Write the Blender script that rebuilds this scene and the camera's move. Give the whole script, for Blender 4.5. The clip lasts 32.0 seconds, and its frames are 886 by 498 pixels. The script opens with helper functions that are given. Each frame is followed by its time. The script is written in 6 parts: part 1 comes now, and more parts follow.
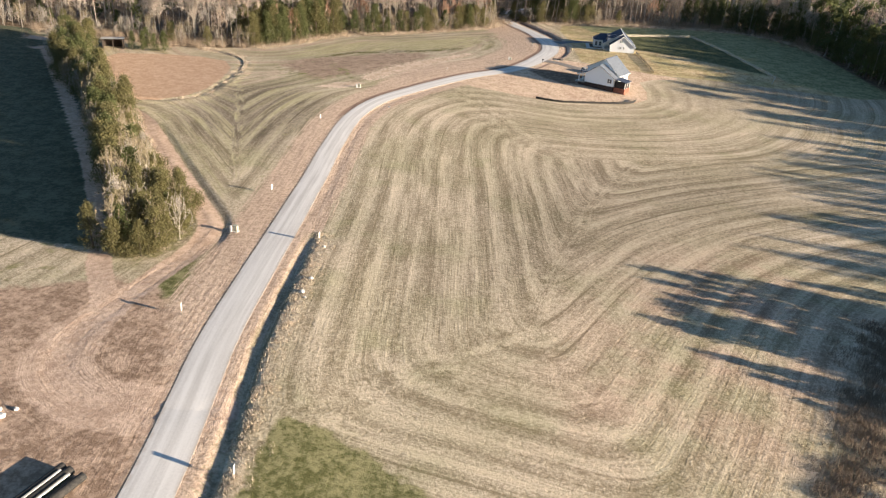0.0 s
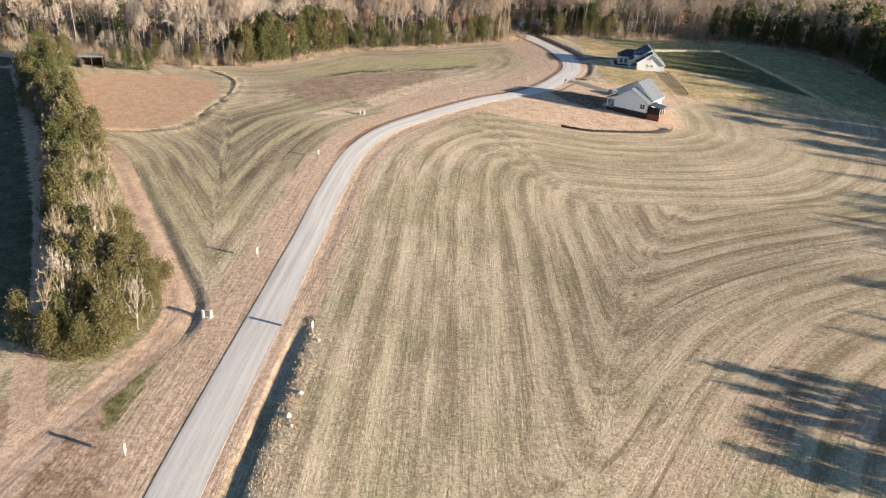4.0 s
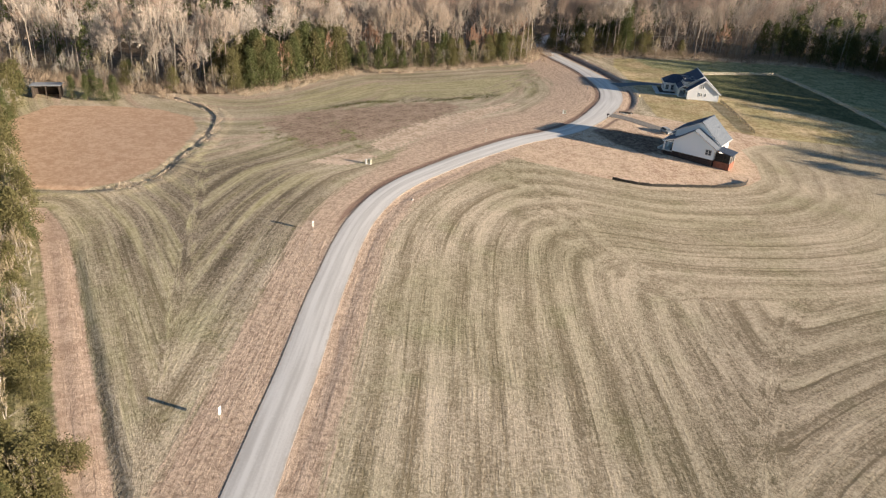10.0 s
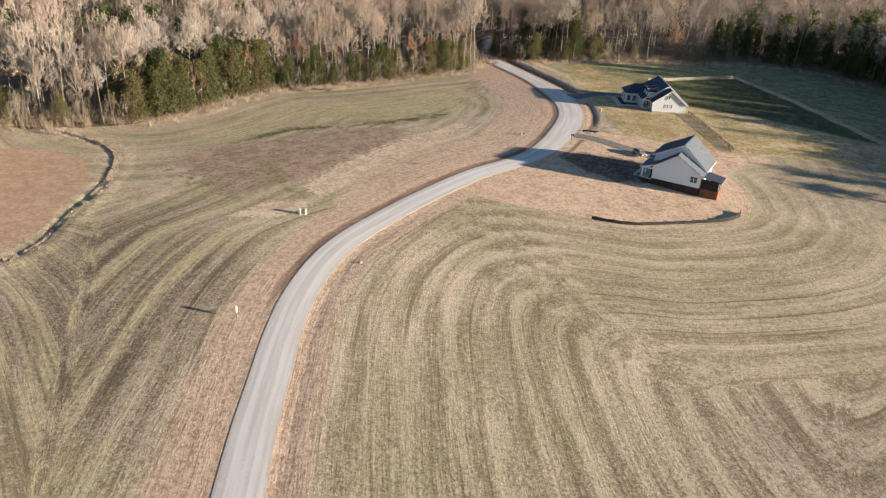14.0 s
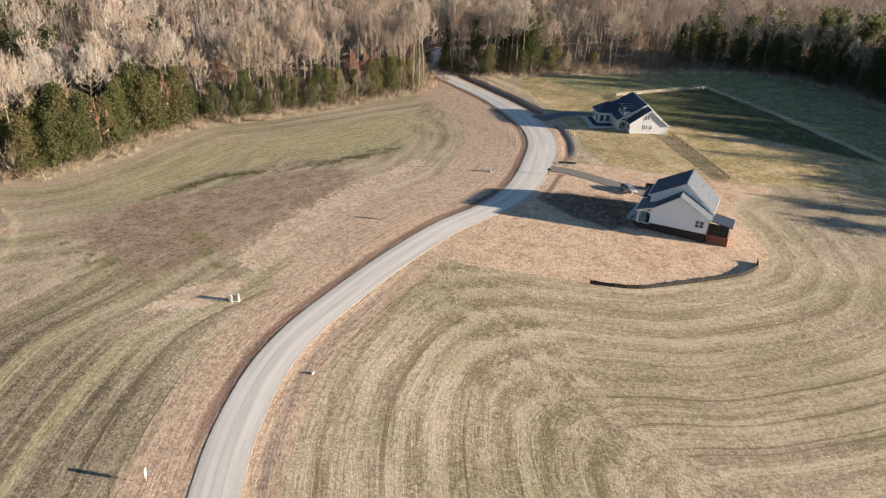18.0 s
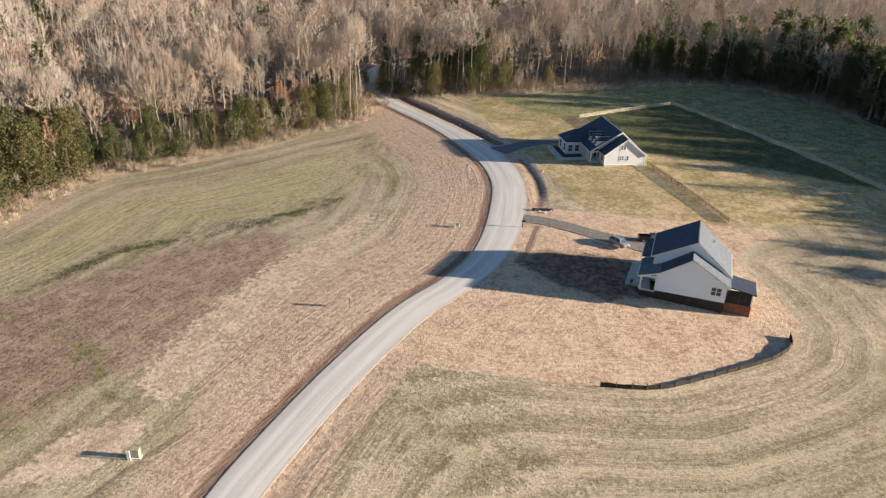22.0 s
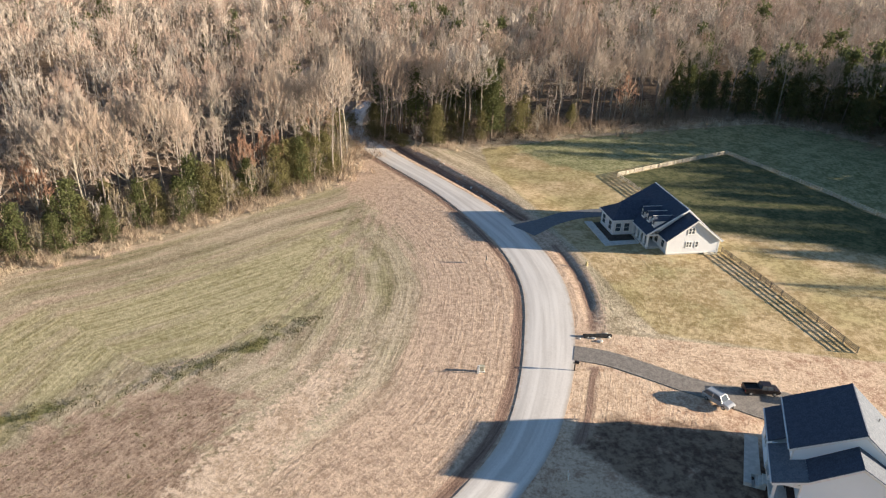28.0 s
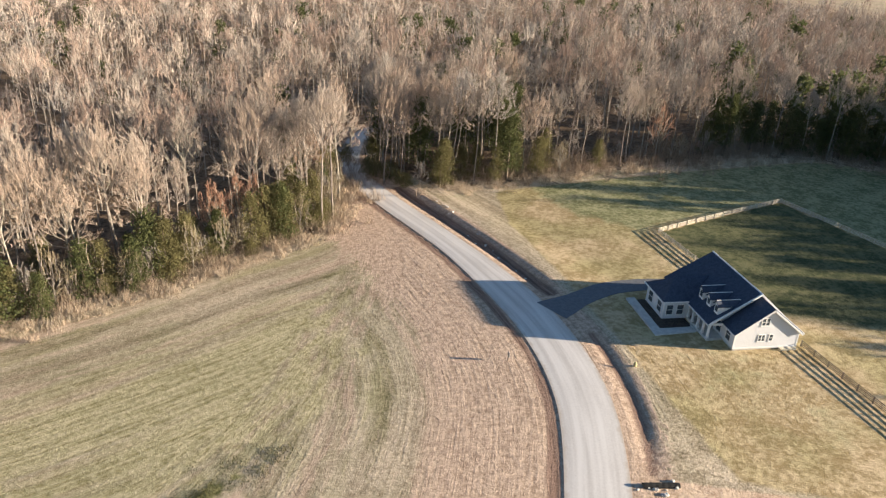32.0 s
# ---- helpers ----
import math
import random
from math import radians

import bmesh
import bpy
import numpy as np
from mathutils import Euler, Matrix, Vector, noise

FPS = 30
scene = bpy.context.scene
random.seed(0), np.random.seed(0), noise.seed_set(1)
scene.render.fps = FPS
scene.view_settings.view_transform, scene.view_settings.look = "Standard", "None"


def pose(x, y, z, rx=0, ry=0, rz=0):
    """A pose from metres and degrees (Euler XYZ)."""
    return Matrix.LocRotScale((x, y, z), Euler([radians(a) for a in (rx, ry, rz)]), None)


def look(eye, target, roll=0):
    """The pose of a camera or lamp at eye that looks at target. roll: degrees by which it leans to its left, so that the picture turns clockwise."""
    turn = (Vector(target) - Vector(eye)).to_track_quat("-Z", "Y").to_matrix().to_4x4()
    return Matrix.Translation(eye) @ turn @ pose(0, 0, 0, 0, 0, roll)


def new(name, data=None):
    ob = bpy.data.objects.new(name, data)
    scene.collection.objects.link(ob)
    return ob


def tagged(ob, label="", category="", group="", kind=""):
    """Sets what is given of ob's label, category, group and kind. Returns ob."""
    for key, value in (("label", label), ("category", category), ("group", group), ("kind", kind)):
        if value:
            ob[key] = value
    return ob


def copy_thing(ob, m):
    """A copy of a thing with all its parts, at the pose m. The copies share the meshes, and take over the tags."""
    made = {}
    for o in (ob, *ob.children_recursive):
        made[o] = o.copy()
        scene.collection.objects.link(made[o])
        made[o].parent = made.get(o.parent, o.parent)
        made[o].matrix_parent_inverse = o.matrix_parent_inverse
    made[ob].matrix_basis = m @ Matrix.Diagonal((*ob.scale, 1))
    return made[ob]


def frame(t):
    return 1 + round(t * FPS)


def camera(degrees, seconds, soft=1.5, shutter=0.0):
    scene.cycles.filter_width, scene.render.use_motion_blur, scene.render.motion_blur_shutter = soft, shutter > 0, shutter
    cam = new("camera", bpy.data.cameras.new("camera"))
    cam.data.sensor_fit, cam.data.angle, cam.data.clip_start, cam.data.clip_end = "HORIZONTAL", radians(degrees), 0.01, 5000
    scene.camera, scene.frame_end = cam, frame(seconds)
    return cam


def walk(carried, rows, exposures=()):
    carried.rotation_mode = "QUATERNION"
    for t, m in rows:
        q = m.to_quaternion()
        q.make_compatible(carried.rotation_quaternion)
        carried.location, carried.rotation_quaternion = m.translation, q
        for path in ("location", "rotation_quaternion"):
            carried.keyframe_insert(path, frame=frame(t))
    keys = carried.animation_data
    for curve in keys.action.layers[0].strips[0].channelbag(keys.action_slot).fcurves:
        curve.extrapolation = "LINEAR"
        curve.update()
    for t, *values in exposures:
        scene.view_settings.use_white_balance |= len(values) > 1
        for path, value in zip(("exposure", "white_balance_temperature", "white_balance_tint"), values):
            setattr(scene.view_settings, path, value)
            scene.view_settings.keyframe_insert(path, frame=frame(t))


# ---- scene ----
cam = camera(62.2, 32.0, soft=1.25)
METRES, EYE, TILT, LEAN, TURN = 292.4, 69.31, 0.0, 0.0, 0.0
ROWS = [
    (0.0, 0.0, 0.0, 0.0, 1.83, -25.93, -3.77),
    (0.5, -0.002, 0.015, -0.0002, 1.89, -25.93, -3.76),
    (1.0, -0.004, 0.03, -0.0002, 1.92, -25.91, -3.76),
    (1.5, -0.0059, 0.045, -0.0004, 1.94, -25.87, -3.75),
    (2.0, -0.0078, 0.0598, -0.0004, 1.95, -25.85, -3.75),
    (2.5, -0.0099, 0.0747, -0.0005, 1.95, -25.81, -3.76),
    (3.0, -0.0121, 0.0896, -0.0005, 1.96, -25.77, -3.8),
    (3.5, -0.0141, 0.1045, -0.0005, 2.03, -25.75, -3.79),
    (5.5, -0.0234, 0.1641, -0.0011, 2.39, -25.68, -3.89),
    (6.0, -0.0259, 0.1788, -0.0015, 2.5, -25.65, -3.92),
    (6.5, -0.0282, 0.1935, -0.0015, 2.62, -25.66, -3.94),
    (7.0, -0.0308, 0.2083, -0.0019, 2.72, -25.64, -3.96),
    (7.5, -0.0331, 0.2231, -0.002, 2.84, -25.65, -3.98),
    (8.0, -0.0356, 0.238, -0.0022, 2.85, -25.65, -3.99),
    (8.5, -0.0384, 0.254, -0.0025, 2.84, -25.65, -4.01),
    (9.0, -0.0408, 0.269, -0.0028, 2.81, -25.66, -4.0),
    (9.5, -0.0434, 0.2842, -0.0031, 2.56, -25.67, -4.0),
    (10.0, -0.0459, 0.2995, -0.0034, 2.25, -25.69, -3.98),
    (10.5, -0.0483, 0.315, -0.0038, 1.63, -25.68, -3.95),
    (11.0, -0.0509, 0.3306, -0.0041, 0.8, -25.68, -3.91),
    (11.5, -0.0536, 0.3463, -0.0044, -0.06, -25.69, -3.88),
    (12.0, -0.0563, 0.3622, -0.0047, -0.69, -25.7, -3.86),
    (12.5, -0.0586, 0.3782, -0.005, -1.38, -25.69, -3.81),
    (13.0, -0.0608, 0.3943, -0.0051, -2.15, -25.7, -3.77),
    (13.5, -0.0627, 0.4104, -0.0054, -2.86, -25.69, -3.7),
    (14.0, -0.0643, 0.4264, -0.0056, -3.53, -25.68, -3.61),
    (14.5, -0.0657, 0.4424, -0.0057, -4.21, -25.66, -3.53),
    (16.5, -0.0699, 0.5059, -0.0049, -6.82, -25.63, -3.12),
    (17.0, -0.0703, 0.5222, -0.0051, -7.42, -25.6, -3.03),
    (17.5, -0.0706, 0.5383, -0.005, -8.01, -25.58, -2.95),
    (18.0, -0.0707, 0.5544, -0.005, -8.68, -25.53, -2.85),
    (18.5, -0.0703, 0.5706, -0.005, -9.37, -25.47, -2.73),
    (19.0, -0.0707, 0.5867, -0.0049, -10.08, -25.44, -2.71),
    (19.5, -0.0702, 0.6029, -0.005, -10.77, -25.38, -2.62),
    (20.0, -0.0696, 0.6192, -0.005, -11.48, -25.35, -2.56),
    (20.5, -0.0691, 0.6353, -0.0048, -12.2, -25.33, -2.5),
    (21.0, -0.0683, 0.6515, -0.0048, -12.96, -25.3, -2.43),
    (21.5, -0.0671, 0.6678, -0.0046, -13.71, -25.28, -2.38),
    (22.0, -0.0657, 0.684, -0.0047, -14.41, -25.25, -2.3),
    (22.5, -0.064, 0.7002, -0.0047, -15.06, -25.22, -2.23),
    (23.0, -0.0619, 0.7162, -0.0047, -15.63, -25.18, -2.17),
    (23.5, -0.0598, 0.7323, -0.0044, -15.63, -25.21, -2.15),
    (24.0, -0.0572, 0.7483, -0.0043, -15.58, -25.2, -2.13),
    (24.5, -0.0543, 0.764, -0.0042, -15.53, -25.18, -2.11),
    (25.0, -0.0514, 0.7797, -0.0041, -15.48, -25.16, -2.08),
    (25.5, -0.0484, 0.7953, -0.0041, -15.42, -25.12, -2.08),
    (27.5, -0.0352, 0.8568, -0.0059, -15.25, -24.74, -2.09),
    (28.0, -0.0318, 0.8716, -0.0058, -15.18, -24.68, -2.15),
    (28.5, -0.0285, 0.8863, -0.0057, -15.13, -24.62, -2.21),
    (29.0, -0.0253, 0.9008, -0.0055, -15.08, -24.56, -2.29),
    (29.5, -0.0222, 0.9153, -0.0054, -15.04, -24.51, -2.38),
    (30.0, -0.0191, 0.9298, -0.0053, -15.0, -24.48, -2.47),
    (30.5, -0.0161, 0.9444, -0.0052, -14.97, -24.45, -2.57),
    (31.0, -0.0132, 0.9591, -0.005, -14.94, -24.45, -2.68),
    (31.5, -0.0103, 0.974, -0.0049, -14.9, -24.45, -2.79),
    (32.0, -0.0073, 0.9889, -0.0048, -14.85, -24.47, -2.89),
]
EXPOSURES = [(0.0, 1.59), (3.0, 1.55), (7.0, 1.46), (10.0, 1.34), (13.0, 1.27), (17.0, 1.27), (20.0, 1.33), (25.0, 1.43), (28.0, 1.58), (32.0, 1.58)]
walk(cam, [(t, pose(0, 0, EYE, TILT, LEAN, TURN) @ pose(METRES * x, METRES * y, METRES * z, 90 + pitch, roll, yaw)) for t, x, y, z, yaw, pitch, roll in ROWS],
     EXPOSURES)

UNIT = 1.36      # the plan below is drawn in units of 1.36 m; enlarge() at the end brings it to metres

# ---- light ----
SUN_AZ, SUN_EL = 109.0, 12.2          # degrees clockwise from +y, and above the ground
world = bpy.data.worlds.new("sky")
scene.world = world
world.use_nodes = True
wt = world.node_tree
wt.nodes.clear()
sky = wt.nodes.new("ShaderNodeTexSky")
sky.sky_type, sky.sun_disc = "NISHITA", False
sky.ozone_density, sky.dust_density = 2.8, 0.35
sky.sun_elevation, sky.sun_rotation = radians(SUN_EL), radians(SUN_AZ)
bg = wt.nodes.new("ShaderNodeBackground")
bg.inputs["Strength"].default_value = 0.055
wo = wt.nodes.new("ShaderNodeOutputWorld")
wt.links.new(sky.outputs[0], bg.inputs[0])
wt.links.new(bg.outputs[0], wo.inputs[0])
sun_data = bpy.data.lights.new("sun", "SUN")
sun_data.energy, sun_data.angle, sun_data.color = 5.0, radians(0.6), (1.0, 0.845, 0.665)
sun = new("sun", sun_data)
_a, _e = radians(SUN_AZ), radians(SUN_EL)
sun.matrix_world = look((math.sin(_a) * math.cos(_e) * 300, math.cos(_a) * math.cos(_e) * 300 + 200, math.sin(_e) * 300), (0, 200, 0))


# ---- materials ----
def material(name, rough=0.8, metal=0.0, spec=0.3):
    m = bpy.data.materials.new(name)
    m.use_nodes = True
    p = m.node_tree.nodes["Principled BSDF"]
    p.inputs["Roughness"].default_value = rough
    p.inputs["Metallic"].default_value = metal
    p.inputs["Specular IOR Level"].default_value = spec
    return m, m.node_tree, p


def node(nt, kind, **inputs):
    n = nt.nodes.new(kind)
    for k, v in inputs.items():
        n.inputs[k].default_value = v
    return n


def mth(nt, op, a, b=None, c=None, clamp=False):
    n = nt.nodes.new("ShaderNodeMath")
    n.operation, n.use_clamp = op, clamp
    for i, v in enumerate((a, b, c)):
        if v is None:
            continue
        if isinstance(v, (int, float)):
            n.inputs[i].default_value = v
        else:
            nt.links.new(v, n.inputs[i])
    return n.outputs[0]


def mixc(nt, f, a, b):
    n = nt.nodes.new("ShaderNodeMix")
    n.data_type = "RGBA"
    for i, v in ((0, f), (6, a), (7, b)):
        if isinstance(v, tuple):
            n.inputs[i].default_value = (*v, 1)
        elif isinstance(v, (int, float)):
            n.inputs[i].default_value = v
        else:
            nt.links.new(v, n.inputs[i])
    return n.outputs[2]


def noisy(nt, vec, scale, detail=3.0, rough=0.55):
    n = node(nt, "ShaderNodeTexNoise", Scale=scale, Detail=detail, Roughness=rough)
    if vec is not None:
        nt.links.new(vec, n.inputs["Vector"])
    return n.outputs["Fac"]


def ramp(nt, f, lo, hi):
    n = nt.nodes.new("ShaderNodeMapRange")
    n.interpolation_type = "SMOOTHSTEP"
    nt.links.new(f, n.inputs[0])
    n.inputs[1].default_value, n.inputs[2].default_value = lo, hi
    return n.outputs[0]


def bump(nt, p, h, strength, dist):
    b = node(nt, "ShaderNodeBump", Strength=strength, Distance=dist)
    nt.links.new(h, b.inputs["Height"])
    nt.links.new(b.outputs[0], p.inputs["Normal"])


def speckled(name, a, b, scale=3.0, rough=0.8, metal=0.0, relief=0.0, vary=0.0, spec=0.3, big=0.25):
    """A surface of two tones, mixed at a fine and a coarse scale, in object space."""
    m, nt, p = material(name, rough, metal, spec)
    tc = nt.nodes.new("ShaderNodeTexCoord").outputs["Object"]
    f = mth(nt, "ADD", mth(nt, "MULTIPLY", noisy(nt, tc, scale), 0.6), mth(nt, "MULTIPLY", noisy(nt, tc, scale * big), 0.4))
    col = mixc(nt, ramp(nt, f, 0.36, 0.64), a, b)
    if vary:
        r = nt.nodes.new("ShaderNodeObjectInfo").outputs["Random"]
        h = node(nt, "ShaderNodeHueSaturation")
        nt.links.new(col, h.inputs["Color"])
        nt.links.new(mth(nt, "MULTIPLY_ADD", r, 2 * vary, 1 - vary), h.inputs["Value"])
        nt.links.new(mth(nt, "MULTIPLY_ADD", r, 0.05, 0.475), h.inputs["Hue"])
        col = h.outputs[0]
    nt.links.new(col, p.inputs["Base Color"])
    if relief:
        bump(nt, p, noisy(nt, tc, scale * 1.7), 0.6, relief)
    return m


def island_varied(name, a, b, rough=0.9, through_light=0.0):
    """Foliage or twigs: the tone goes from a to b from piece to piece, and from tree to tree."""
    m, nt, p = material(name, rough, 0, 0.1)
    g = nt.nodes.new("ShaderNodeNewGeometry").outputs["Random Per Island"]
    r = nt.nodes.new("ShaderNodeObjectInfo").outputs["Random"]
    col = mixc(nt, mth(nt, "ADD", mth(nt, "MULTIPLY", g, 0.6), mth(nt, "MULTIPLY", r, 0.4)), a, b)
    nt.links.new(col, p.inputs["Base Color"])
    if through_light:
        t = node(nt, "ShaderNodeBsdfTranslucent")
        nt.links.new(col, t.inputs["Color"])
        mx = node(nt, "ShaderNodeMixShader", Fac=through_light)
        nt.links.new(p.outputs[0], mx.inputs[1])
        nt.links.new(t.outputs[0], mx.inputs[2])
        nt.links.new(mx.outputs[0], nt.nodes["Material Output"].inputs[0])
    return m


BARK = speckled("pale bark", (0.21, 0.18, 0.15), (0.40, 0.35, 0.30), 1.2, 0.9, vary=0.2)
BARK_DARK = speckled("dark bark", (0.10, 0.08, 0.06), (0.20, 0.16, 0.12), 1.5, 0.9, vary=0.2)
TWIG = island_varied("bare twigs", (0.37, 0.31, 0.26), (0.52, 0.44, 0.37))
TWIG_TAN = island_varied("tan twigs", (0.39, 0.305, 0.24), (0.53, 0.425, 0.345))
TWIG_PALE = island_varied("pale grey twigs", (0.40, 0.355, 0.315), (0.54, 0.485, 0.43))
TWIG_OLIVE = island_varied("olive-brown twigs", (0.22, 0.18, 0.115), (0.42, 0.35, 0.24))
TWIG_DARK = island_varied("undergrowth twigs", (0.17, 0.13, 0.095), (0.42, 0.33, 0.245))
TWIG_RED = island_varied("russet leaves", (0.32, 0.185, 0.125), (0.50, 0.33, 0.24), 0.9, 0.2)
TWIG_FAR = island_varied("far twigs", (0.46, 0.385, 0.32), (0.58, 0.495, 0.42))
TWIG_BROWN = island_varied("brown twigs", (0.33, 0.245, 0.20), (0.44, 0.335, 0.27))
TWIG_GREY = island_varied("grey twigs", (0.32, 0.285, 0.25), (0.43, 0.385, 0.34))
LEAF = island_varied("evergreen leaves", (0.08, 0.092, 0.038), (0.145, 0.157, 0.068), 0.8, 0.4)
LEAF_OLIVE = island_varied("olive leaves", (0.12, 0.11, 0.05), (0.215, 0.195, 0.092), 0.8, 0.4)
BRUSH = island_varied("dry brush", (0.36, 0.285, 0.21), (0.70, 0.59, 0.46), 0.9, 0.2)
TRIM = speckled("white trim", (0.74, 0.74, 0.73), (0.82, 0.82, 0.80), 2.0, 0.5)
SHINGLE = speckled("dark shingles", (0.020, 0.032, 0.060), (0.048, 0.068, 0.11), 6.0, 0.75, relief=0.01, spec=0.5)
# the same shingles made paler: the sunward slope's brightness is in the colour
SHINGLE_SUNLIT = speckled("sunlit-tone shingles", (0.09, 0.105, 0.13), (0.155, 0.175, 0.205), 6.0, 0.8, relief=0.01)
BRICK = speckled("red brick", (0.20, 0.075, 0.05), (0.34, 0.14, 0.09), 7.0, 0.85, relief=0.01)
# brick made near-black: the shadow under the siding is in its colour
BRICK_SHADED = speckled("shade-darkened brick", (0.035, 0.026, 0.024), (0.075, 0.05, 0.045), 7.0, 0.85, relief=0.01)
CONCRETE = speckled("concrete", (0.48, 0.47, 0.44), (0.62, 0.60, 0.56), 1.5, 0.85)
GRAVEL_DARK = speckled("packed gravel", (0.16, 0.145, 0.13), (0.30, 0.27, 0.24), 5.0, 0.95, relief=0.03)
ASPHALT = speckled("asphalt", (0.12, 0.13, 0.145), (0.18, 0.19, 0.205), 5.0, 0.9, relief=0.02)
WOOD = speckled("fence wood", (0.46, 0.41, 0.32), (0.64, 0.57, 0.46), 4.0, 0.85, vary=0.15)
# darker copy of the fence wood, for boards seen from their shaded side
WOOD_SHADED = speckled("shade-toned fence wood", (0.15, 0.125, 0.09), (0.26, 0.215, 0.16), 4.0, 0.85, vary=0.15)
FABRIC = speckled("black silt fabric", (0.02, 0.02, 0.02), (0.05, 0.045, 0.04), 3.0, 0.8)
PLASTIC = speckled("white plastic", (0.72, 0.72, 0.70), (0.82, 0.82, 0.80), 5.0, 0.5)
BOXGREEN = speckled("pale utility paint", (0.34, 0.33, 0.26), (0.44, 0.43, 0.34), 4.0, 0.55)
STEEL = speckled("galvanised steel", (0.35, 0.35, 0.36), (0.5, 0.5, 0.51), 6.0, 0.45, 0.8)
SILVER = speckled("silver car paint", (0.46, 0.47, 0.48), (0.52, 0.53, 0.54), 2.0, 0.3, 0.5, spec=0.5)
BLACKPAINT = speckled("dark car paint", (0.015, 0.010, 0.010), (0.025, 0.016, 0.015), 2.0, 0.3, 0.0, spec=0.5)
RUBBER = speckled("tyre rubber", (0.012, 0.012, 0.012), (0.03, 0.03, 0.03), 8.0, 0.9)
LAMP = speckled("lamp lens", (0.6, 0.58, 0.55), (0.75, 0.73, 0.7), 8.0, 0.2, spec=0.5)
TAIL = speckled("red lens", (0.35, 0.02, 0.02), (0.45, 0.03, 0.03), 8.0, 0.2, spec=0.5)
ROCK = speckled("pale stone", (0.45, 0.43, 0.40), (0.68, 0.66, 0.62), 2.0, 0.9, relief=0.03, vary=0.2)
TIN = speckled("grey tin roof", (0.40, 0.40, 0.40), (0.55, 0.55, 0.54), 2.0, 0.5, 0.4)
DARKWOOD = speckled("dark barn boards", (0.04, 0.03, 0.025), (0.09, 0.07, 0.055), 3.0, 0.9)
ORANGE = speckled("yellow plastic", (0.52, 0.42, 0.22), (0.62, 0.52, 0.28), 4.0, 0.5)


def make_siding(name, a, b):
    m, nt, p = material(name, 0.6, 0, 0.3)
    tc = nt.nodes.new("ShaderNodeTexCoord").outputs["Object"]
    sx = nt.nodes.new("ShaderNodeSeparateXYZ")
    nt.links.new(tc, sx.inputs[0])
    lap = mth(nt, "FRACT", mth(nt, "DIVIDE", sx.outputs[2], 0.17))
    nt.links.new(mixc(nt, noisy(nt, tc, 0.8), a, b), p.inputs["Base Color"])
    bump(nt, p, lap, 0.5, 0.012)
    return m


SIDING_GREY = make_siding("pale grey lap siding", (0.78, 0.84, 0.90), (0.83, 0.89, 0.94))
SIDING_CREAM = make_siding("off-white lap siding", (0.64, 0.655, 0.68), (0.70, 0.71, 0.73))

m_, nt_, p_ = material("window glass", 0.06, 0, 0.5)
p_.inputs["Base Color"].default_value = (0.075, 0.09, 0.105, 1)
GLASS = m_

# ---- the lie of the land ----
BX, BY, BSIG = (-90, -30, 30, 90), (60, 120, 180, 240, 300, 360), 50.0
BUMPS = ((-0.31, 1.34, 0.90, -0.47), (-1.59, 0.33, 0.06, -0.23), (-1.41, -0.15, -3.05, -1.45),
         (-1.54, 1.59, 1.73, 0.45), (-2.08, -1.78, 0.26, 1.05), (-0.60, -1.20, -0.47, 1.28))
ROAD_LINE = [(-24, -60), (-24, 20), (-24.5, 49), (-25.3, 62), (-26.1, 74), (-26.2, 90), (-26.2, 110), (-26.3, 125), (-26.3, 137), (-26.6, 152),
             (-26.4, 163), (-26.1, 173), (-25.0, 183), (-22.3, 193.5), (-18.5, 201.5), (-13.5, 208.8), (-5.3, 219.3), (4.6, 230.2),
             (13.0, 236.8), (19.5, 243.3), (25.2, 252.5), (30.2, 263.6), (33.6, 274), (35.0, 285), (34.6, 297), (32.3, 312), (29.3, 325),
             (25.2, 340), (22, 353), (20.5, 365), (23, 379), (31, 393), (45, 400)]


def smooth_line(pts, step):
    """Points every so many metres along a smooth curve through pts."""
    p = np.array(pts, float)
    q = np.vstack([2 * p[0] - p[1], p, 2 * p[-1] - p[-2]])
    out = []
    for i in range(1, len(q) - 2):
        n = max(2, int(np.hypot(*(q[i + 1] - q[i])) / step))
        for k in range(n):
            t = k / n
            out.append(0.5 * (2 * q[i] + (q[i + 1] - q[i - 1]) * t + (2 * q[i - 1] - 5 * q[i] + 4 * q[i + 1] - q[i + 2]) * t * t
                              + (3 * q[i] - q[i - 1] - 3 * q[i + 1] + q[i + 2]) * t ** 3))
    out.append(q[-2])
    return np.array(out)


ROAD = smooth_line(ROAD_LINE, 2.0)


def line_distance(x, y, line):
    """Distance to a line, the side (+1 on its right), and the length along it, for arrays of places."""
    x, y = np.asarray(x, float), np.asarray(y, float)
    best, side, along, run = np.full(x.shape, 1e9), np.zeros(x.shape), np.zeros(x.shape), 0.0
    for a, b in zip(line[:-1], line[1:]):
        d = b - a
        L = np.hypot(*d)
        t = np.clip(((x - a[0]) * d[0] + (y - a[1]) * d[1]) / (L * L), 0, 1)
        ex, ey = x - a[0] - t * d[0], y - a[1] - t * d[1]
        r = np.hypot(ex, ey)
        near = r < best
        best = np.where(near, r, best)
        side = np.where(near, np.sign(d[1] * ex - d[0] * ey), side)
        along = np.where(near, run + t * L, along)
        run += L
    return best, side, along


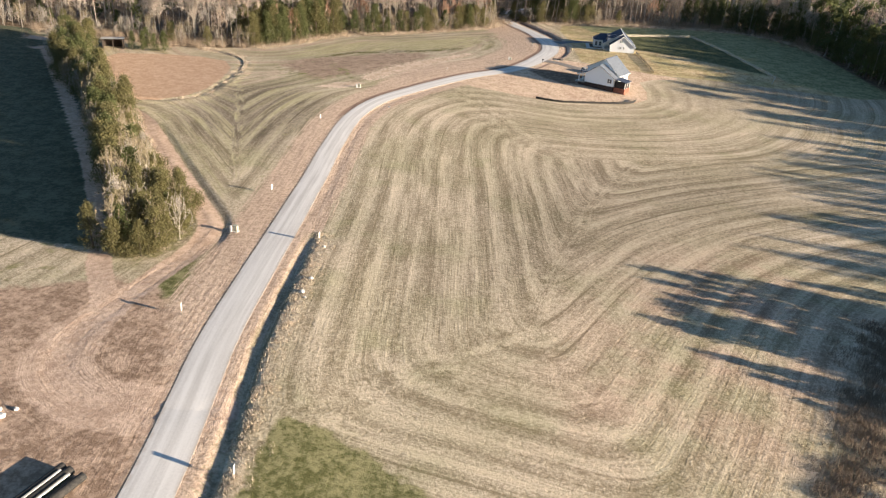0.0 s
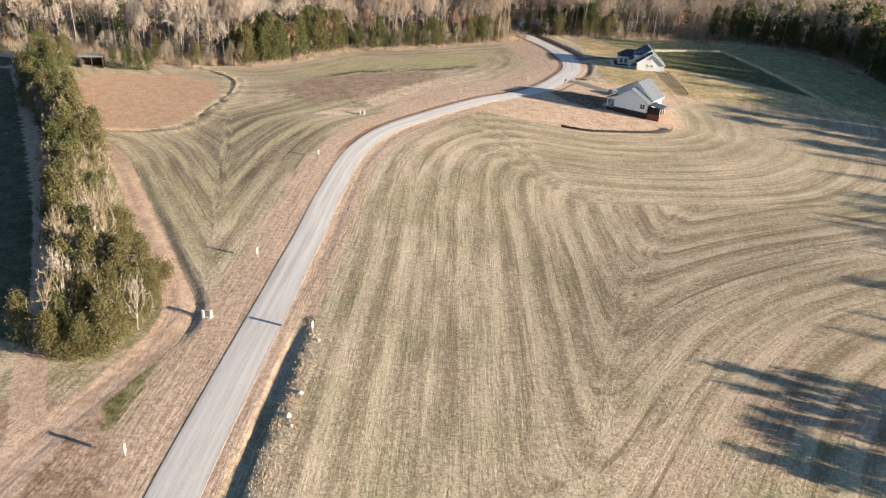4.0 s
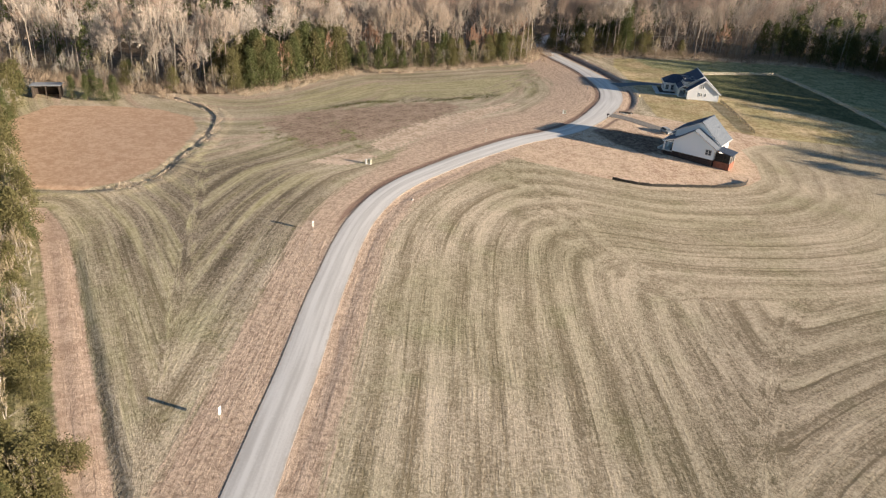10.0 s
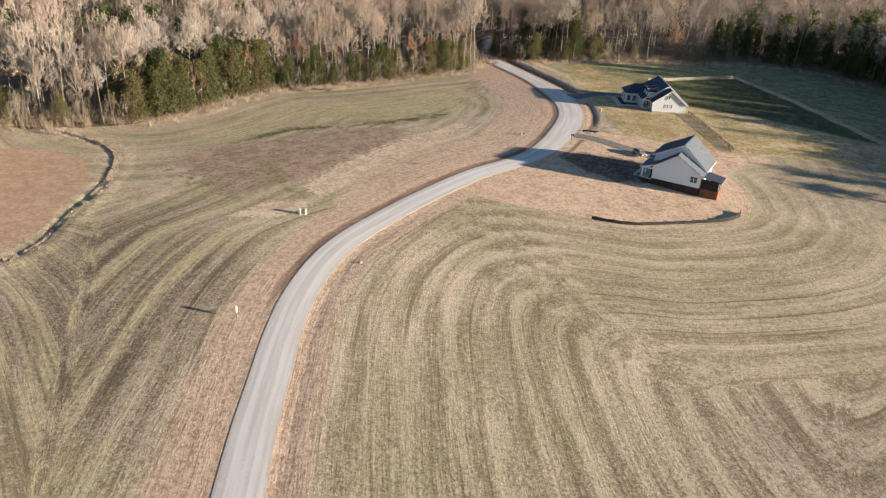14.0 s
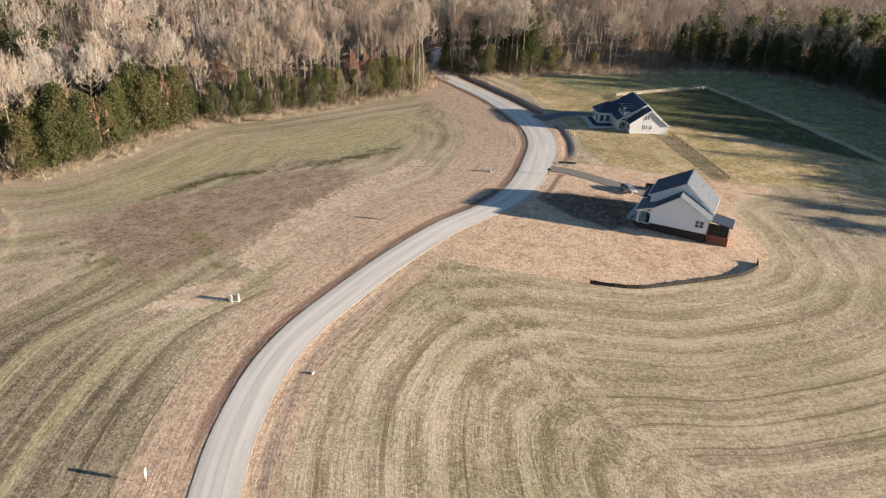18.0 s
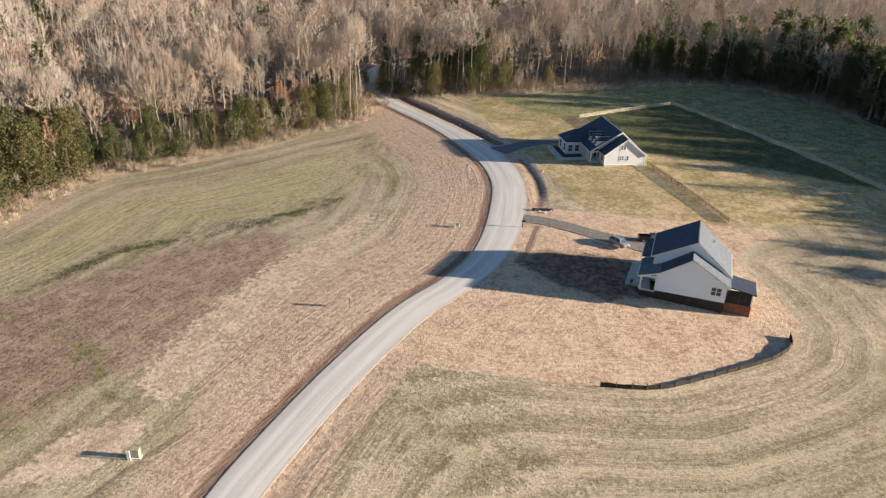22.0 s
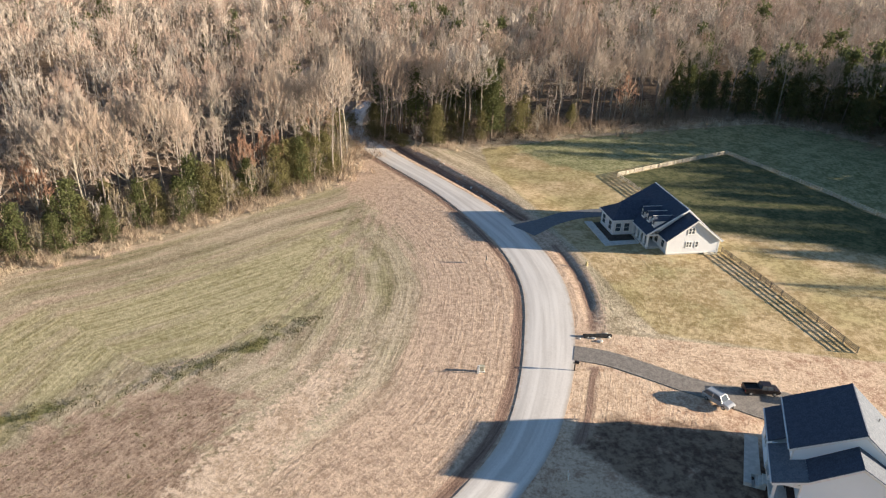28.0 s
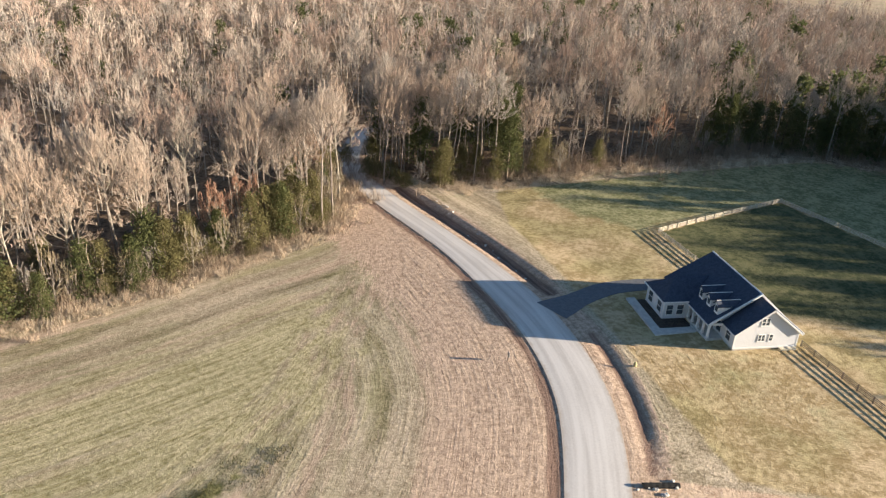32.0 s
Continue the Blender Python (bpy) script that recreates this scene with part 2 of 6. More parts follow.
def area(x, y, poly, soft):
    """1 inside a polygon, 0 outside it, with an edge that is soft over so many metres."""
    p = np.array(poly, float)
    inside = np.zeros(x.shape, bool)
    for a, b in zip(p, np.roll(p, -1, 0)):
        cross = (a[1] > y) != (b[1] > y)
        inside ^= cross & (x < (b[0] - a[0]) * (y - a[1]) / (b[1] - a[1] + 1e-9) + a[0])
    d, _, _ = line_distance(x, y, np.vstack([p, p[:1]]))
    return step01(np.where(inside, d, -d), -soft / 2, soft / 2)


def step01(v, a, b):
    t = np.clip((v - a) / (b - a), 0, 1)
    return t * t * (3 - 2 * t)


def plain(x, y):
    z = np.zeros(np.shape(x))
    for cy, row in zip(BY, BUMPS):
        for cx, w in zip(BX, row):
            z = z + w * np.exp(-((x - cx) ** 2 + (y - cy) ** 2) / (2 * BSIG ** 2))
    return z


def road_half(y):
    return 2.45 + 0.75 * step01(y, 235, 262) - 0.7 * step01(y, 296, 322)


TRACK = smooth_line([(-24, 60.2), (-29.5, 59.6), (-36, 61), (-41.5, 65.7), (-43.2, 72), (-41.8, 80), (-39.3, 90.8), (-37.4, 100), (-37.8, 107), (-39.6, 112), (-43.7, 119), (-51.1, 131.8),
                     (-60.3, 147.7), (-72.4, 167.8), (-80, 176.5)], 3)
TRACK_WEST = smooth_line([(-42.6, 80), (-49.5, 93.2), (-54, 104.2), (-73.1, 139.9), (-95.1, 176.9), (-120.6, 218), (-150, 265)], 4)
CLAY_RIM = smooth_line([(-103, 258), (-91, 259), (-76, 249), (-69, 239), (-66, 224), (-66.5, 208), (-67, 196), (-73, 188.5), (-86, 186)], 3)


def shape(x, y):
    """The ground's height: the lie of the land with the road's bed, ditches and rims cut into it."""
    x, y = np.asarray(x, float), np.asarray(y, float)
    z = plain(x, y)
    d, side, s = line_distance(x, y, ROAD)
    h = road_half(y)
    e = d - h
    left, right = side < 0, side > 0
    cut = lambda c, w: np.exp(-((e - c) / w) ** 2)
    z -= np.where(left, 0.09 * cut(0.75, 0.5) * step01(y, 170, 195), 0)
    z -= np.where(left, 0.03 * cut(0.9, 0.6) * (1 - step01(y, 170, 195)), 0)
    deep = 1 - step01(y, 96, 112)
    z -= np.where(right, 0.62 * cut(2.75, 0.62) * deep, 0)
    z += np.where(right, 0.22 * step01(e, 3.0, 4.2) * (1 - step01(e, 7, 18)) * deep, 0)
    z -= np.where(right, 0.12 * cut(1.2, 0.7) * step01(y, 112, 130) * (1 - step01(y, 205, 225)), 0)
    house = step01(y, 257, 268) * (1 - step01(y, 284, 291))
    z -= np.where(right, 0.24 * cut(2.4, 0.8) * house, 0)
    z += np.where(right, 0.10 * step01(e, 2.6, 4.6) * (1 - step01(e, 6, 14)) * house, 0)
    wood = step01(y, 297, 303) * (1 - step01(y, 345, 352))
    z -= np.where(right, 0.45 * cut(2.2, 1.0) * wood, 0)
    z += np.where(right, 0.45 * step01(e, 2.2, 4.2) * (1 - step01(e, 6, 14)) * wood, 0)
    t, ts, _ = line_distance(x, y, TRACK)
    z -= 0.10 * np.exp(-((t - 0.9) / 0.4) ** 2) + 0.06 * np.exp(-(t / 1.6) ** 2)
    z -= np.where(ts > 0, 0.35 * np.exp(-((t - 2.2) / 0.8) ** 2) * step01(y, 96, 106) * (1 - step01(y, 158, 170)), 0)
    c, cs, _ = line_distance(x, y, CLAY_RIM)
    z -= np.where(cs < 0, -0.08, 0.5) * np.exp(-(c / 1.1) ** 2)
    z += 0.18 * np.exp(-((c - 2.2) / 1.0) ** 2) * (cs < 0)
    return z


def level(x, y):
    return float(shape(np.array([x]), np.array([y]))[0])


LOT = [(-3, 224.5), (1.9, 221.3), (6.2, 217.4), (12.2, 215.6), (19, 212.6), (24, 211), (31.5, 209.5), (41, 210.8), (47, 211.9), (53, 214), (57.5, 218.5),
       (59, 226), (58.5, 236), (63, 240), (72, 242.5), (73, 245), (66, 247.5), (50, 254), (36, 260), (27, 256), (15, 240)]
FOREST_WEST = [(-135, 262), (-99, 258), (-85, 260), (-73.6, 264), (-70, 268), (-64, 275), (-57, 290), (-47, 304), (-34, 308.5), (-21, 314), (-13, 318),
               (-5, 322.5), (5.5, 327), (13, 335), (16, 346), (15.5, 362), (17, 378), (24, 394), (38, 401), (50, 400), (85, 405), (150, 421), (150, 900), (-600, 900), (-600, 262)]
FOREST_EAST = [(28, 366), (33, 353), (36, 346), (53, 346.5), (75, 349), (97, 350), (115, 355), (130, 351), (141, 341), (147, 325), (148, 310), (146, 285),
               (144, 255), (150, 230), (158, 200), (170, 180), (420, 180), (420, 900), (150, 900), (150, 420), (85, 404), (52, 396), (36, 388), (29, 376)]
SCRUB = [(-57, 238), (-53, 229), (-41, 217), (-29, 226), (-20, 236), (-13, 246), (-8, 258), (-14, 263), (-26, 259), (-40, 252), (-50, 246)]
LAWN = [(43, 258.3), (50, 254.6), (66, 247.2), (84, 245.5), (104, 242), (128, 236), (146, 240), (147, 325), (140, 342), (128, 350), (95, 346), (60, 343), (46, 342), (43, 325), (43.5, 300), (43.5, 285), (43, 272)]
BARE = [(-26, 44), (-29, 66), (-33, 78), (-38, 86), (-45, 88), (-62, 83), (-64, 44)]
CLAY = [(-112, 222), (-101, 205), (-88, 187), (-78, 187.5), (-71.5, 193), (-68.8, 201), (-68.5, 214.8), (-69.8, 228), (-74.5, 238), (-84, 243), (-96, 243.5), (-110, 239)]
GREEN_A = [(-16.5, 40), (-16.5, 53), (-15, 60), (-11, 58.3), (-3, 52.7), (0.5, 50), (5, 44), (5, 36)]
GREEN_BAND = [(-62, 244), (-50, 249), (-38, 258), (-25, 264), (-10, 268), (0, 271), (8, 279), (11, 292), (11, 308), (2, 310), (-16, 299.5), (-35, 290), (-48, 281), (-58, 262)]
SAND = [(-40, 208.5), (-35, 214.5), (-28, 216), (-26, 214), (-32, 208)]
HEDGE = [(-44, 92), (-37, 101), (-40, 111), (-47, 124), (-63, 150), (-77, 175), (-94, 200), (-112, 230), (-122, 256), (-150, 262), (-133, 240), (-122, 226), (-97, 186),
         (-79, 156), (-64, 128), (-54, 109)]

WEEDS = smooth_line([(-55, 244), (-42, 253.5), (-36.5, 259), (-30.5, 261.3), (-23.4, 263.4), (-17, 265), (-11, 266.8), (-4.8, 270.2), (-0.5, 273)], 3)

grid_x = np.concatenate([np.arange(-2400, -400, 200), np.arange(-400, -132, 10), np.arange(-132, -78, 1.5), np.arange(-78, 66, 0.66), np.arange(66, 150, 1.5), np.arange(150, 420, 10),
                         np.arange(420, 2601, 200)])
grid_y = np.concatenate([np.arange(-1600, 0, 200), np.arange(0, 44, 2), np.arange(44, 292, 0.7), np.arange(292, 360, 0.9), np.arange(360, 420, 2), np.arange(420, 800, 20), np.arange(800, 3201, 200)])
GX, GY = np.meshgrid(grid_x, grid_y)
gx, gy = GX.ravel(), GY.ravel()
gz = shape(gx, gy)
near_road, road_side, road_along = line_distance(gx, gy, ROAD)
lot_poly = np.array(LOT + LOT[:1], float)
lot_d, _, lot_s = line_distance(gx, gy, lot_poly)
lot_in = area(gx, gy, LOT, 1.6)


def softmin(a, b, k=4.0):
    h = np.clip(0.5 + 0.5 * (b - a) / k, 0, 1)
    return b * (1 - h) + a * h - k * h * (1 - h)


# rows of mown straw: the distance from the field's edge, and the way along it
EAST_SIDE = smooth_line([(20, 26), (37, 54), (42.5, 63.3), (54, 82.5), (65, 96), (82, 107.5), (112, 121)], 3)
d_right, right_side, along_right = line_distance(gx, gy, EAST_SIDE)
d_right = np.where(right_side < 0, d_right, -d_right)
d_foot = (gx + 14.6) * 0.29 + (gy - 64.6) * 0.957 + 8
rowdist = softmin(near_road - 8, softmin(d_right - 5, d_foot, 5.0), 7.0)
turned = step01(d_foot - d_right + 5, -4, 4)
by_road = step01(np.minimum(d_right - 5, d_foot) - near_road + 8, -4, 4)
rowalong = by_road * road_along + (1 - by_road) * (turned * along_right + (1 - turned) * (gx * 0.957 - gy * 0.29))
top = (gy > 158.5 + 0.19 * gx) & (road_side > 0)
rowdist = np.where(top, softmin(near_road - 8, lot_d - 1.0, 12.0), rowdist)
by_lot = step01(near_road - 7 - lot_d, -9, 9)
rowalong = np.where(top, (1 - by_lot) * road_along + by_lot * lot_s, rowalong)
tr_d, _, tr_s = line_distance(gx, gy, TRACK)
cl_d, _, cl_s = line_distance(gx, gy, CLAY_RIM)
west = (road_side < 0)
wd_d, _, wd_s = line_distance(gx, gy, smooth_line(FOREST_WEST[4:15], 4))
upper = step01(gy, 200, 216)
by_wood = step01(near_road - 2 - 0.8 * wd_d, -10, 10)
by_track = step01(near_road - 6 - tr_d, -3, 3)
rowdist = np.where(west, (1 - upper) * softmin(near_road - 6, tr_d, 3) + upper * softmin(near_road - 2, 0.8 * wd_d, 8), rowdist)
rowalong = np.where(west, (1 - upper) * (by_track * tr_s + (1 - by_track) * road_along) + upper * (by_wood * wd_s + (1 - by_wood) * road_along), rowalong)

rng = np.random.default_rng(5)
forest = np.maximum(area(gx, gy, FOREST_WEST, 4.0), area(gx, gy, FOREST_EAST, 5.0))
verge = np.where(west, 9.5 + 7.0 * step01(gy, 205, 235), np.where(gy < 108, 5.0, np.where(gy > 256, 8.0, 7.0)))
dirt = (1 - step01(near_road, verge - 3.0 - 3.0 * (west & (gy > 215)), verge + 2.0 + 4.0 * (west & (gy > 215)))) * step01(gy, 0, 10)
lawn = area(gx, gy, LAWN, 3.0)
masks = {
    "row": rowdist, "along": rowalong,
    "dirt": dirt * (1 - 0.75 * lawn),
    "lot": lot_in,
    "lawn": lawn,
    "clay": area(gx, gy, CLAY, 3.0),
    "bare": np.maximum(area(gx, gy, BARE, 6.0) * 0.9, 0),
    "track": np.maximum(1 - step01(tr_d, 1.5 + 1.5 * (1 - step01(gy, 70, 84)), 2.6 + 2.4 * (1 - step01(gy, 70, 84))), 1 - step01(line_distance(gx, gy, TRACK_WEST)[0], 1.2, 2.2)),
    "scrub": 0.9 * area(gx, gy, SCRUB, 9.0),
    "green": np.clip(1.0 * area(gx, gy, GREEN_A, 4.0) + 0.12 * area(gx, gy, GREEN_BAND, 14.0) + 0.16 * (west & (gy < 212) & (gy > 105)) + 0.5 * area(gx, gy, HEDGE, 8.0) + 0.25 * (gx < -52) * (gy < 105)
                     + 0.9 * area(gx, gy, [(-39.5, 73), (-35.5, 72), (-32.5, 79), (-34, 88), (-37, 97), (-38.2, 90), (-39.8, 82)], 2.5), 0, 1),
    # darker, duller straw in four parts of the field
    "worn": np.maximum(0.42 * area(gx, gy, [(62, 218), (84, 210), (112, 215), (112, 250), (72, 247)], 14.0), np.maximum(0.62 * area(gx, gy, [(4, 92), (40, 100), (70, 140), (74, 163), (22, 163), (8, 130)], 34.0),
                       np.maximum(0.16 * area(gx, gy, [(-8, 172), (20, 160), (70, 160), (80, 225), (58, 236), (57, 214), (30, 206), (6, 212)], 16.0),
                                  0.85 * area(gx, gy, [(-64, 165), (-37, 150), (-34, 192), (-50, 212), (-66, 205)], 14.0)))),
    "pink": area(gx, gy, [(14, 62), (38, 58), (62, 92), (52, 118), (30, 110)], 26.0),
    "faint": area(gx, gy, [(56, 206), (74, 196), (112, 205), (112, 252), (58, 252)], 18.0),
    "calm": west * step01(gy, 196, 226),
    # greener fenced lawn; its southern edge and some darkness are painted tree shade
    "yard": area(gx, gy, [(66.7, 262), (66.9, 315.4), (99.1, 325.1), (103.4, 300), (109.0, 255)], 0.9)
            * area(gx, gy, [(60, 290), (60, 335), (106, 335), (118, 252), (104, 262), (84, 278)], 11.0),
    "sand": np.maximum(area(gx, gy, SAND, 3.0), 0.92 * area(gx, gy, [(-29, 222), (-22.5, 235), (-13, 248), (-5, 256), (3, 264.5), (6, 263), (-3, 249), (-16, 232), (-25, 217)], 6.0)),
    "weed": np.maximum(0.42 * np.maximum(np.exp(-(line_distance(gx, gy, np.array([(-40, 238), (-34, 227), (-30, 217)], float))[0] / 3.0) ** 2),
                                          np.exp(-(line_distance(gx, gy, np.array([(-56, 231), (-49, 225), (-42, 219.5)], float))[0] / 2.6) ** 2)), np.maximum((0.34 + 0.34 * np.exp(-((gx + 36) / 8) ** 2)) * np.exp(-(line_distance(gx, gy, WEEDS)[0] / 1.5) ** 2), 0.62 * np.exp(-((gx + 6.5) / 5.5) ** 2 - ((gy - 268.5 - 0.45 * (gx + 6.5)) / 2.6) ** 2))),
    # brown mud, stretched and darkened to deepen the grey house's shadow
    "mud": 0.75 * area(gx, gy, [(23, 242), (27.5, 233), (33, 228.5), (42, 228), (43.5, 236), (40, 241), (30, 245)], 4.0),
    # dark reddish ditch soil, with the ditches' shadow lines painted in
    "wet": np.clip(np.where(west, np.exp(-((near_road - road_half(gy) - 0.9) / 0.85) ** 2) * step01(gy, 165, 190) * 0.85, 0)
                   + np.where((road_side > 0) & (((gy > 261) & (gy < 287)) | ((gy > 241) & (gy < 254))), np.exp(-((near_road - road_half(gy) - 2.4) / 0.9) ** 2) * 0.7, 0)
                   + np.where((road_side > 0) & (gy > 298) & (gy < 350), np.exp(-((near_road - road_half(gy) - 2.2) / 1.2) ** 2), 0), 0, 1),
    "meadow": np.maximum(0.62 * area(gx, gy, GREEN_BAND, 16.0), 0.40 * (road_side < 0) * step01(gy, 100, 118) * (1 - step01(gy + 0.55 * (gx + 50), 205, 222)) * step01(near_road, 9, 17)),
    # north and east lawn: the green-grey cast of shaded grass, given as colour
    "turf": np.clip(lawn * (0.9 * area(gx, gy, [(52, 348), (56, 326), (64, 317), (100, 326.5), (112, 250), (128, 236), (150, 236), (150, 352)], 9.0) + 0.35 * area(gx, gy, [(46, 262), (62, 256), (64, 282), (46, 284)], 10.0)), 0, 1),
    # deep shade west of the hedge, painted onto the tan grass
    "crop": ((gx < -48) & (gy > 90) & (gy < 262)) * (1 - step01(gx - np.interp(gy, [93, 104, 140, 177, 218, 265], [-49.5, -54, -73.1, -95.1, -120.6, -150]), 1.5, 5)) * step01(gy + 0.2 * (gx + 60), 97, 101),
    "litter": forest,
}


def ground_material():
    m, nt, p = material("field and earth", 0.95, 0, 0.1)
    at = {}
    for k in masks:
        a = nt.nodes.new("ShaderNodeAttribute")
        a.attribute_name = k
        at[k] = a.outputs["Fac"]
    scaled = nt.nodes.new("ShaderNodeVectorMath")
    scaled.operation = "SCALE"
    scaled.inputs["Scale"].default_value = 1 / UNIT
    nt.links.new(nt.nodes.new("ShaderNodeNewGeometry").outputs["Position"], scaled.inputs[0])
    pos = scaled.outputs[0]
    rows = nt.nodes.new("ShaderNodeCombineXYZ")
    nt.links.new(at["row"], rows.inputs[0])
    nt.links.new(mth(nt, "MULTIPLY", at["along"], 0.05), rows.inputs[1])
    rv = rows.outputs[0]
    rows2 = nt.nodes.new("ShaderNodeCombineXYZ")
    nt.links.new(at["row"], rows2.inputs[0])
    nt.links.new(mth(nt, "MULTIPLY", at["along"], 0.04), rows2.inputs[1])
    fine = noisy(nt, pos, 3.2, 6, 0.75)
    mid = noisy(nt, pos, 0.35, 4, 0.6)
    broad = noisy(nt, pos, 0.045, 3, 0.55)
    streak = noisy(nt, rv, 0.42, 3, 0.6)
    streak2 = noisy(nt, rows2.outputs[0], 2.3, 4, 0.62)
    streak4 = noisy(nt, rows2.outputs[0], 6.5, 3, 0.6)
    wave = mth(nt, "SINE", mth(nt, "MULTIPLY", mth(nt, "ADD", at["row"], mth(nt, "MULTIPLY", streak, 3.4)), 2 * math.pi / 4.6))
    rows3 = nt.nodes.new("ShaderNodeCombineXYZ")
    nt.links.new(at["row"], rows3.inputs[0])
    nt.links.new(mth(nt, "MULTIPLY", at["along"], 0.012), rows3.inputs[1])
    wheel_line = ramp(nt, noisy(nt, rows3.outputs[0], 1.1, 2, 0.5), 0.60, 0.70)
    tuft = noisy(nt, pos, 1.3, 5, 0.7)
    tone = mth(nt, "ADD", mth(nt, "MULTIPLY", mth(nt, "MULTIPLY", wave, ramp(nt, noisy(nt, pos, 0.07, 3, 0.6), 0.30, 0.62)), 0.085), mth(nt, "ADD", mth(nt, "MULTIPLY", streak, 0.66), mth(nt, "MULTIPLY", streak2, 0.34)))
    tone = mth(nt, "ADD", tone, mth(nt, "MULTIPLY", mth(nt, "SUBTRACT", fine, 0.5), 1.0))
    tone = mth(nt, "SUBTRACT", tone, mth(nt, "MULTIPLY", wheel_line, 0.16))
    swath = mth(nt, "SINE", mth(nt, "MULTIPLY", mth(nt, "ADD", at["row"], mth(nt, "MULTIPLY", streak2, 0.5)), 2 * math.pi / 1.55))
    tone = mth(nt, "ADD", tone, mth(nt, "MULTIPLY", swath, 0.012))
    tone = mth(nt, "ADD", tone, mth(nt, "MULTIPLY", mth(nt, "SUBTRACT", tuft, 0.5), 0.55))
    tone = mth(nt, "ADD", tone, mth(nt, "MULTIPLY", mth(nt, "SUBTRACT", streak4, 0.5), 0.20))
    still = mth(nt, "ADD", mth(nt, "ADD", 0.18, mth(nt, "MULTIPLY", tuft, 0.4)), mth(nt, "MULTIPLY", mid, 0.32))
    k = mth(nt, "MAXIMUM", mth(nt, "MULTIPLY", at["calm"], 0.4), mth(nt, "MULTIPLY", at["faint"], 0.62))
    tone = mth(nt, "ADD", mth(nt, "MULTIPLY", tone, mth(nt, "SUBTRACT", 1.0, k)), mth(nt, "MULTIPLY", still, k))
    straw = mixc(nt, ramp(nt, tone, 0.25, 0.77), STRAW_DARK, STRAW_LIGHT)
    olive = mixc(nt, ramp(nt, tone, 0.27, 0.78), (0.20, 0.17, 0.095), (0.54, 0.46, 0.31))
    col = mixc(nt, mth(nt, "MULTIPLY", ramp(nt, mth(nt, "ADD", broad, mth(nt, "MULTIPLY", streak, 0.35)), 0.48, 0.90), 0.9), straw, olive)

    hue = noisy(nt, pos, 0.09, 4, 0.6)
    col = mixc(nt, mth(nt, "MULTIPLY", ramp(nt, hue, 0.54, 0.72), 0.55), col, mixc(nt, ramp(nt, tone, 0.25, 0.77), (0.20, 0.185, 0.09), (0.53, 0.475, 0.30)))
    col = mixc(nt, mth(nt, "MULTIPLY", at["pink"], mth(nt, "MULTIPLY", ramp(nt, hue, 0.60, 0.38), 0.8)), col, mixc(nt, ramp(nt, tone, 0.25, 0.77), (0.25, 0.165, 0.115), (0.64, 0.46, 0.34)))
    col = mixc(nt, at["worn"], col, mixc(nt, ramp(nt, tone, 0.30, 0.74), (0.12, 0.096, 0.066), (0.43, 0.355, 0.265)))

    def lay(name, c, soften=0.45, grain=None):
        nonlocal col
        g = mth(nt, "ADD", at[name], mth(nt, "MULTIPLY", mth(nt, "SUBTRACT", grain or mid, 0.5), soften * 1.6))
        f = mth(nt, "MULTIPLY", ramp(nt, g, 0.30, 0.70), ramp(nt, at[name], 0.02, 0.12))
        col = mixc(nt, f, col, c)

    rows5 = nt.nodes.new("ShaderNodeCombineXYZ")
    nt.links.new(mth(nt, "ADD", at["row"], mth(nt, "MULTIPLY", mid, 2.0)), rows5.inputs[0])
    nt.links.new(mth(nt, "MULTIPLY", at["along"], 0.06), rows5.inputs[1])
    smear = noisy(nt, rows5.outputs[0], 0.22, 4, 0.62)
    col = mixc(nt, mth(nt, "MULTIPLY", at["calm"], mth(nt, "MULTIPLY", ramp(nt, smear, 0.50, 0.60), 0.8)), col, mixc(nt, ramp(nt, tone, 0.3, 0.7), (0.36, 0.26, 0.185), (0.68, 0.52, 0.39)))
    col = mixc(nt, mth(nt, "MULTIPLY", at["calm"], mth(nt, "MULTIPLY", ramp(nt, smear, 0.47, 0.38), 0.8)), col, mixc(nt, ramp(nt, tone, 0.3, 0.7), (0.17, 0.155, 0.075), (0.42, 0.37, 0.21)))
    grainy = ramp(nt, mth(nt, "ADD", mth(nt, "MULTIPLY", tuft, 0.6), mth(nt, "MULTIPLY", mid, 0.4)), 0.41, 0.60)
    streaky = ramp(nt, mth(nt, "ADD", mth(nt, "MULTIPLY", streak2, 0.5), mth(nt, "ADD", mth(nt, "MULTIPLY", streak4, 0.3), mth(nt, "MULTIPLY", fine, 0.2))), 0.37, 0.62)
    lay("green", mixc(nt, grainy, (0.11, 0.11, 0.04), (0.30, 0.272, 0.135)), 1.1)
    lay("meadow", mixc(nt, ramp(nt, mth(nt, "ADD", mth(nt, "MULTIPLY", streak2, 0.55), mth(nt, "MULTIPLY", tuft, 0.45)), 0.36, 0.62), (0.29, 0.255, 0.12), (0.60, 0.52, 0.32)), 0.7, streak)
    clods = ramp(nt, mth(nt, "ADD", mth(nt, "MULTIPLY", streak2, 0.26), mth(nt, "ADD", mth(nt, "MULTIPLY", tuft, 0.42), mth(nt, "MULTIPLY", fine, 0.32))), 0.38, 0.60)
    lay("dirt", mixc(nt, clods, (0.34, 0.24, 0.172), (0.68, 0.515, 0.385)), 0.9, streak2)
    lay("scrub", mixc(nt, ramp(nt, mth(nt, "ADD", mth(nt, "MULTIPLY", tuft, 0.5), mth(nt, "ADD", mth(nt, "MULTIPLY", mid, 0.3), mth(nt, "MULTIPLY", streak2, 0.2))), 0.40, 0.60), (0.23, 0.155, 0.11), (0.53, 0.395, 0.29)), 1.4)
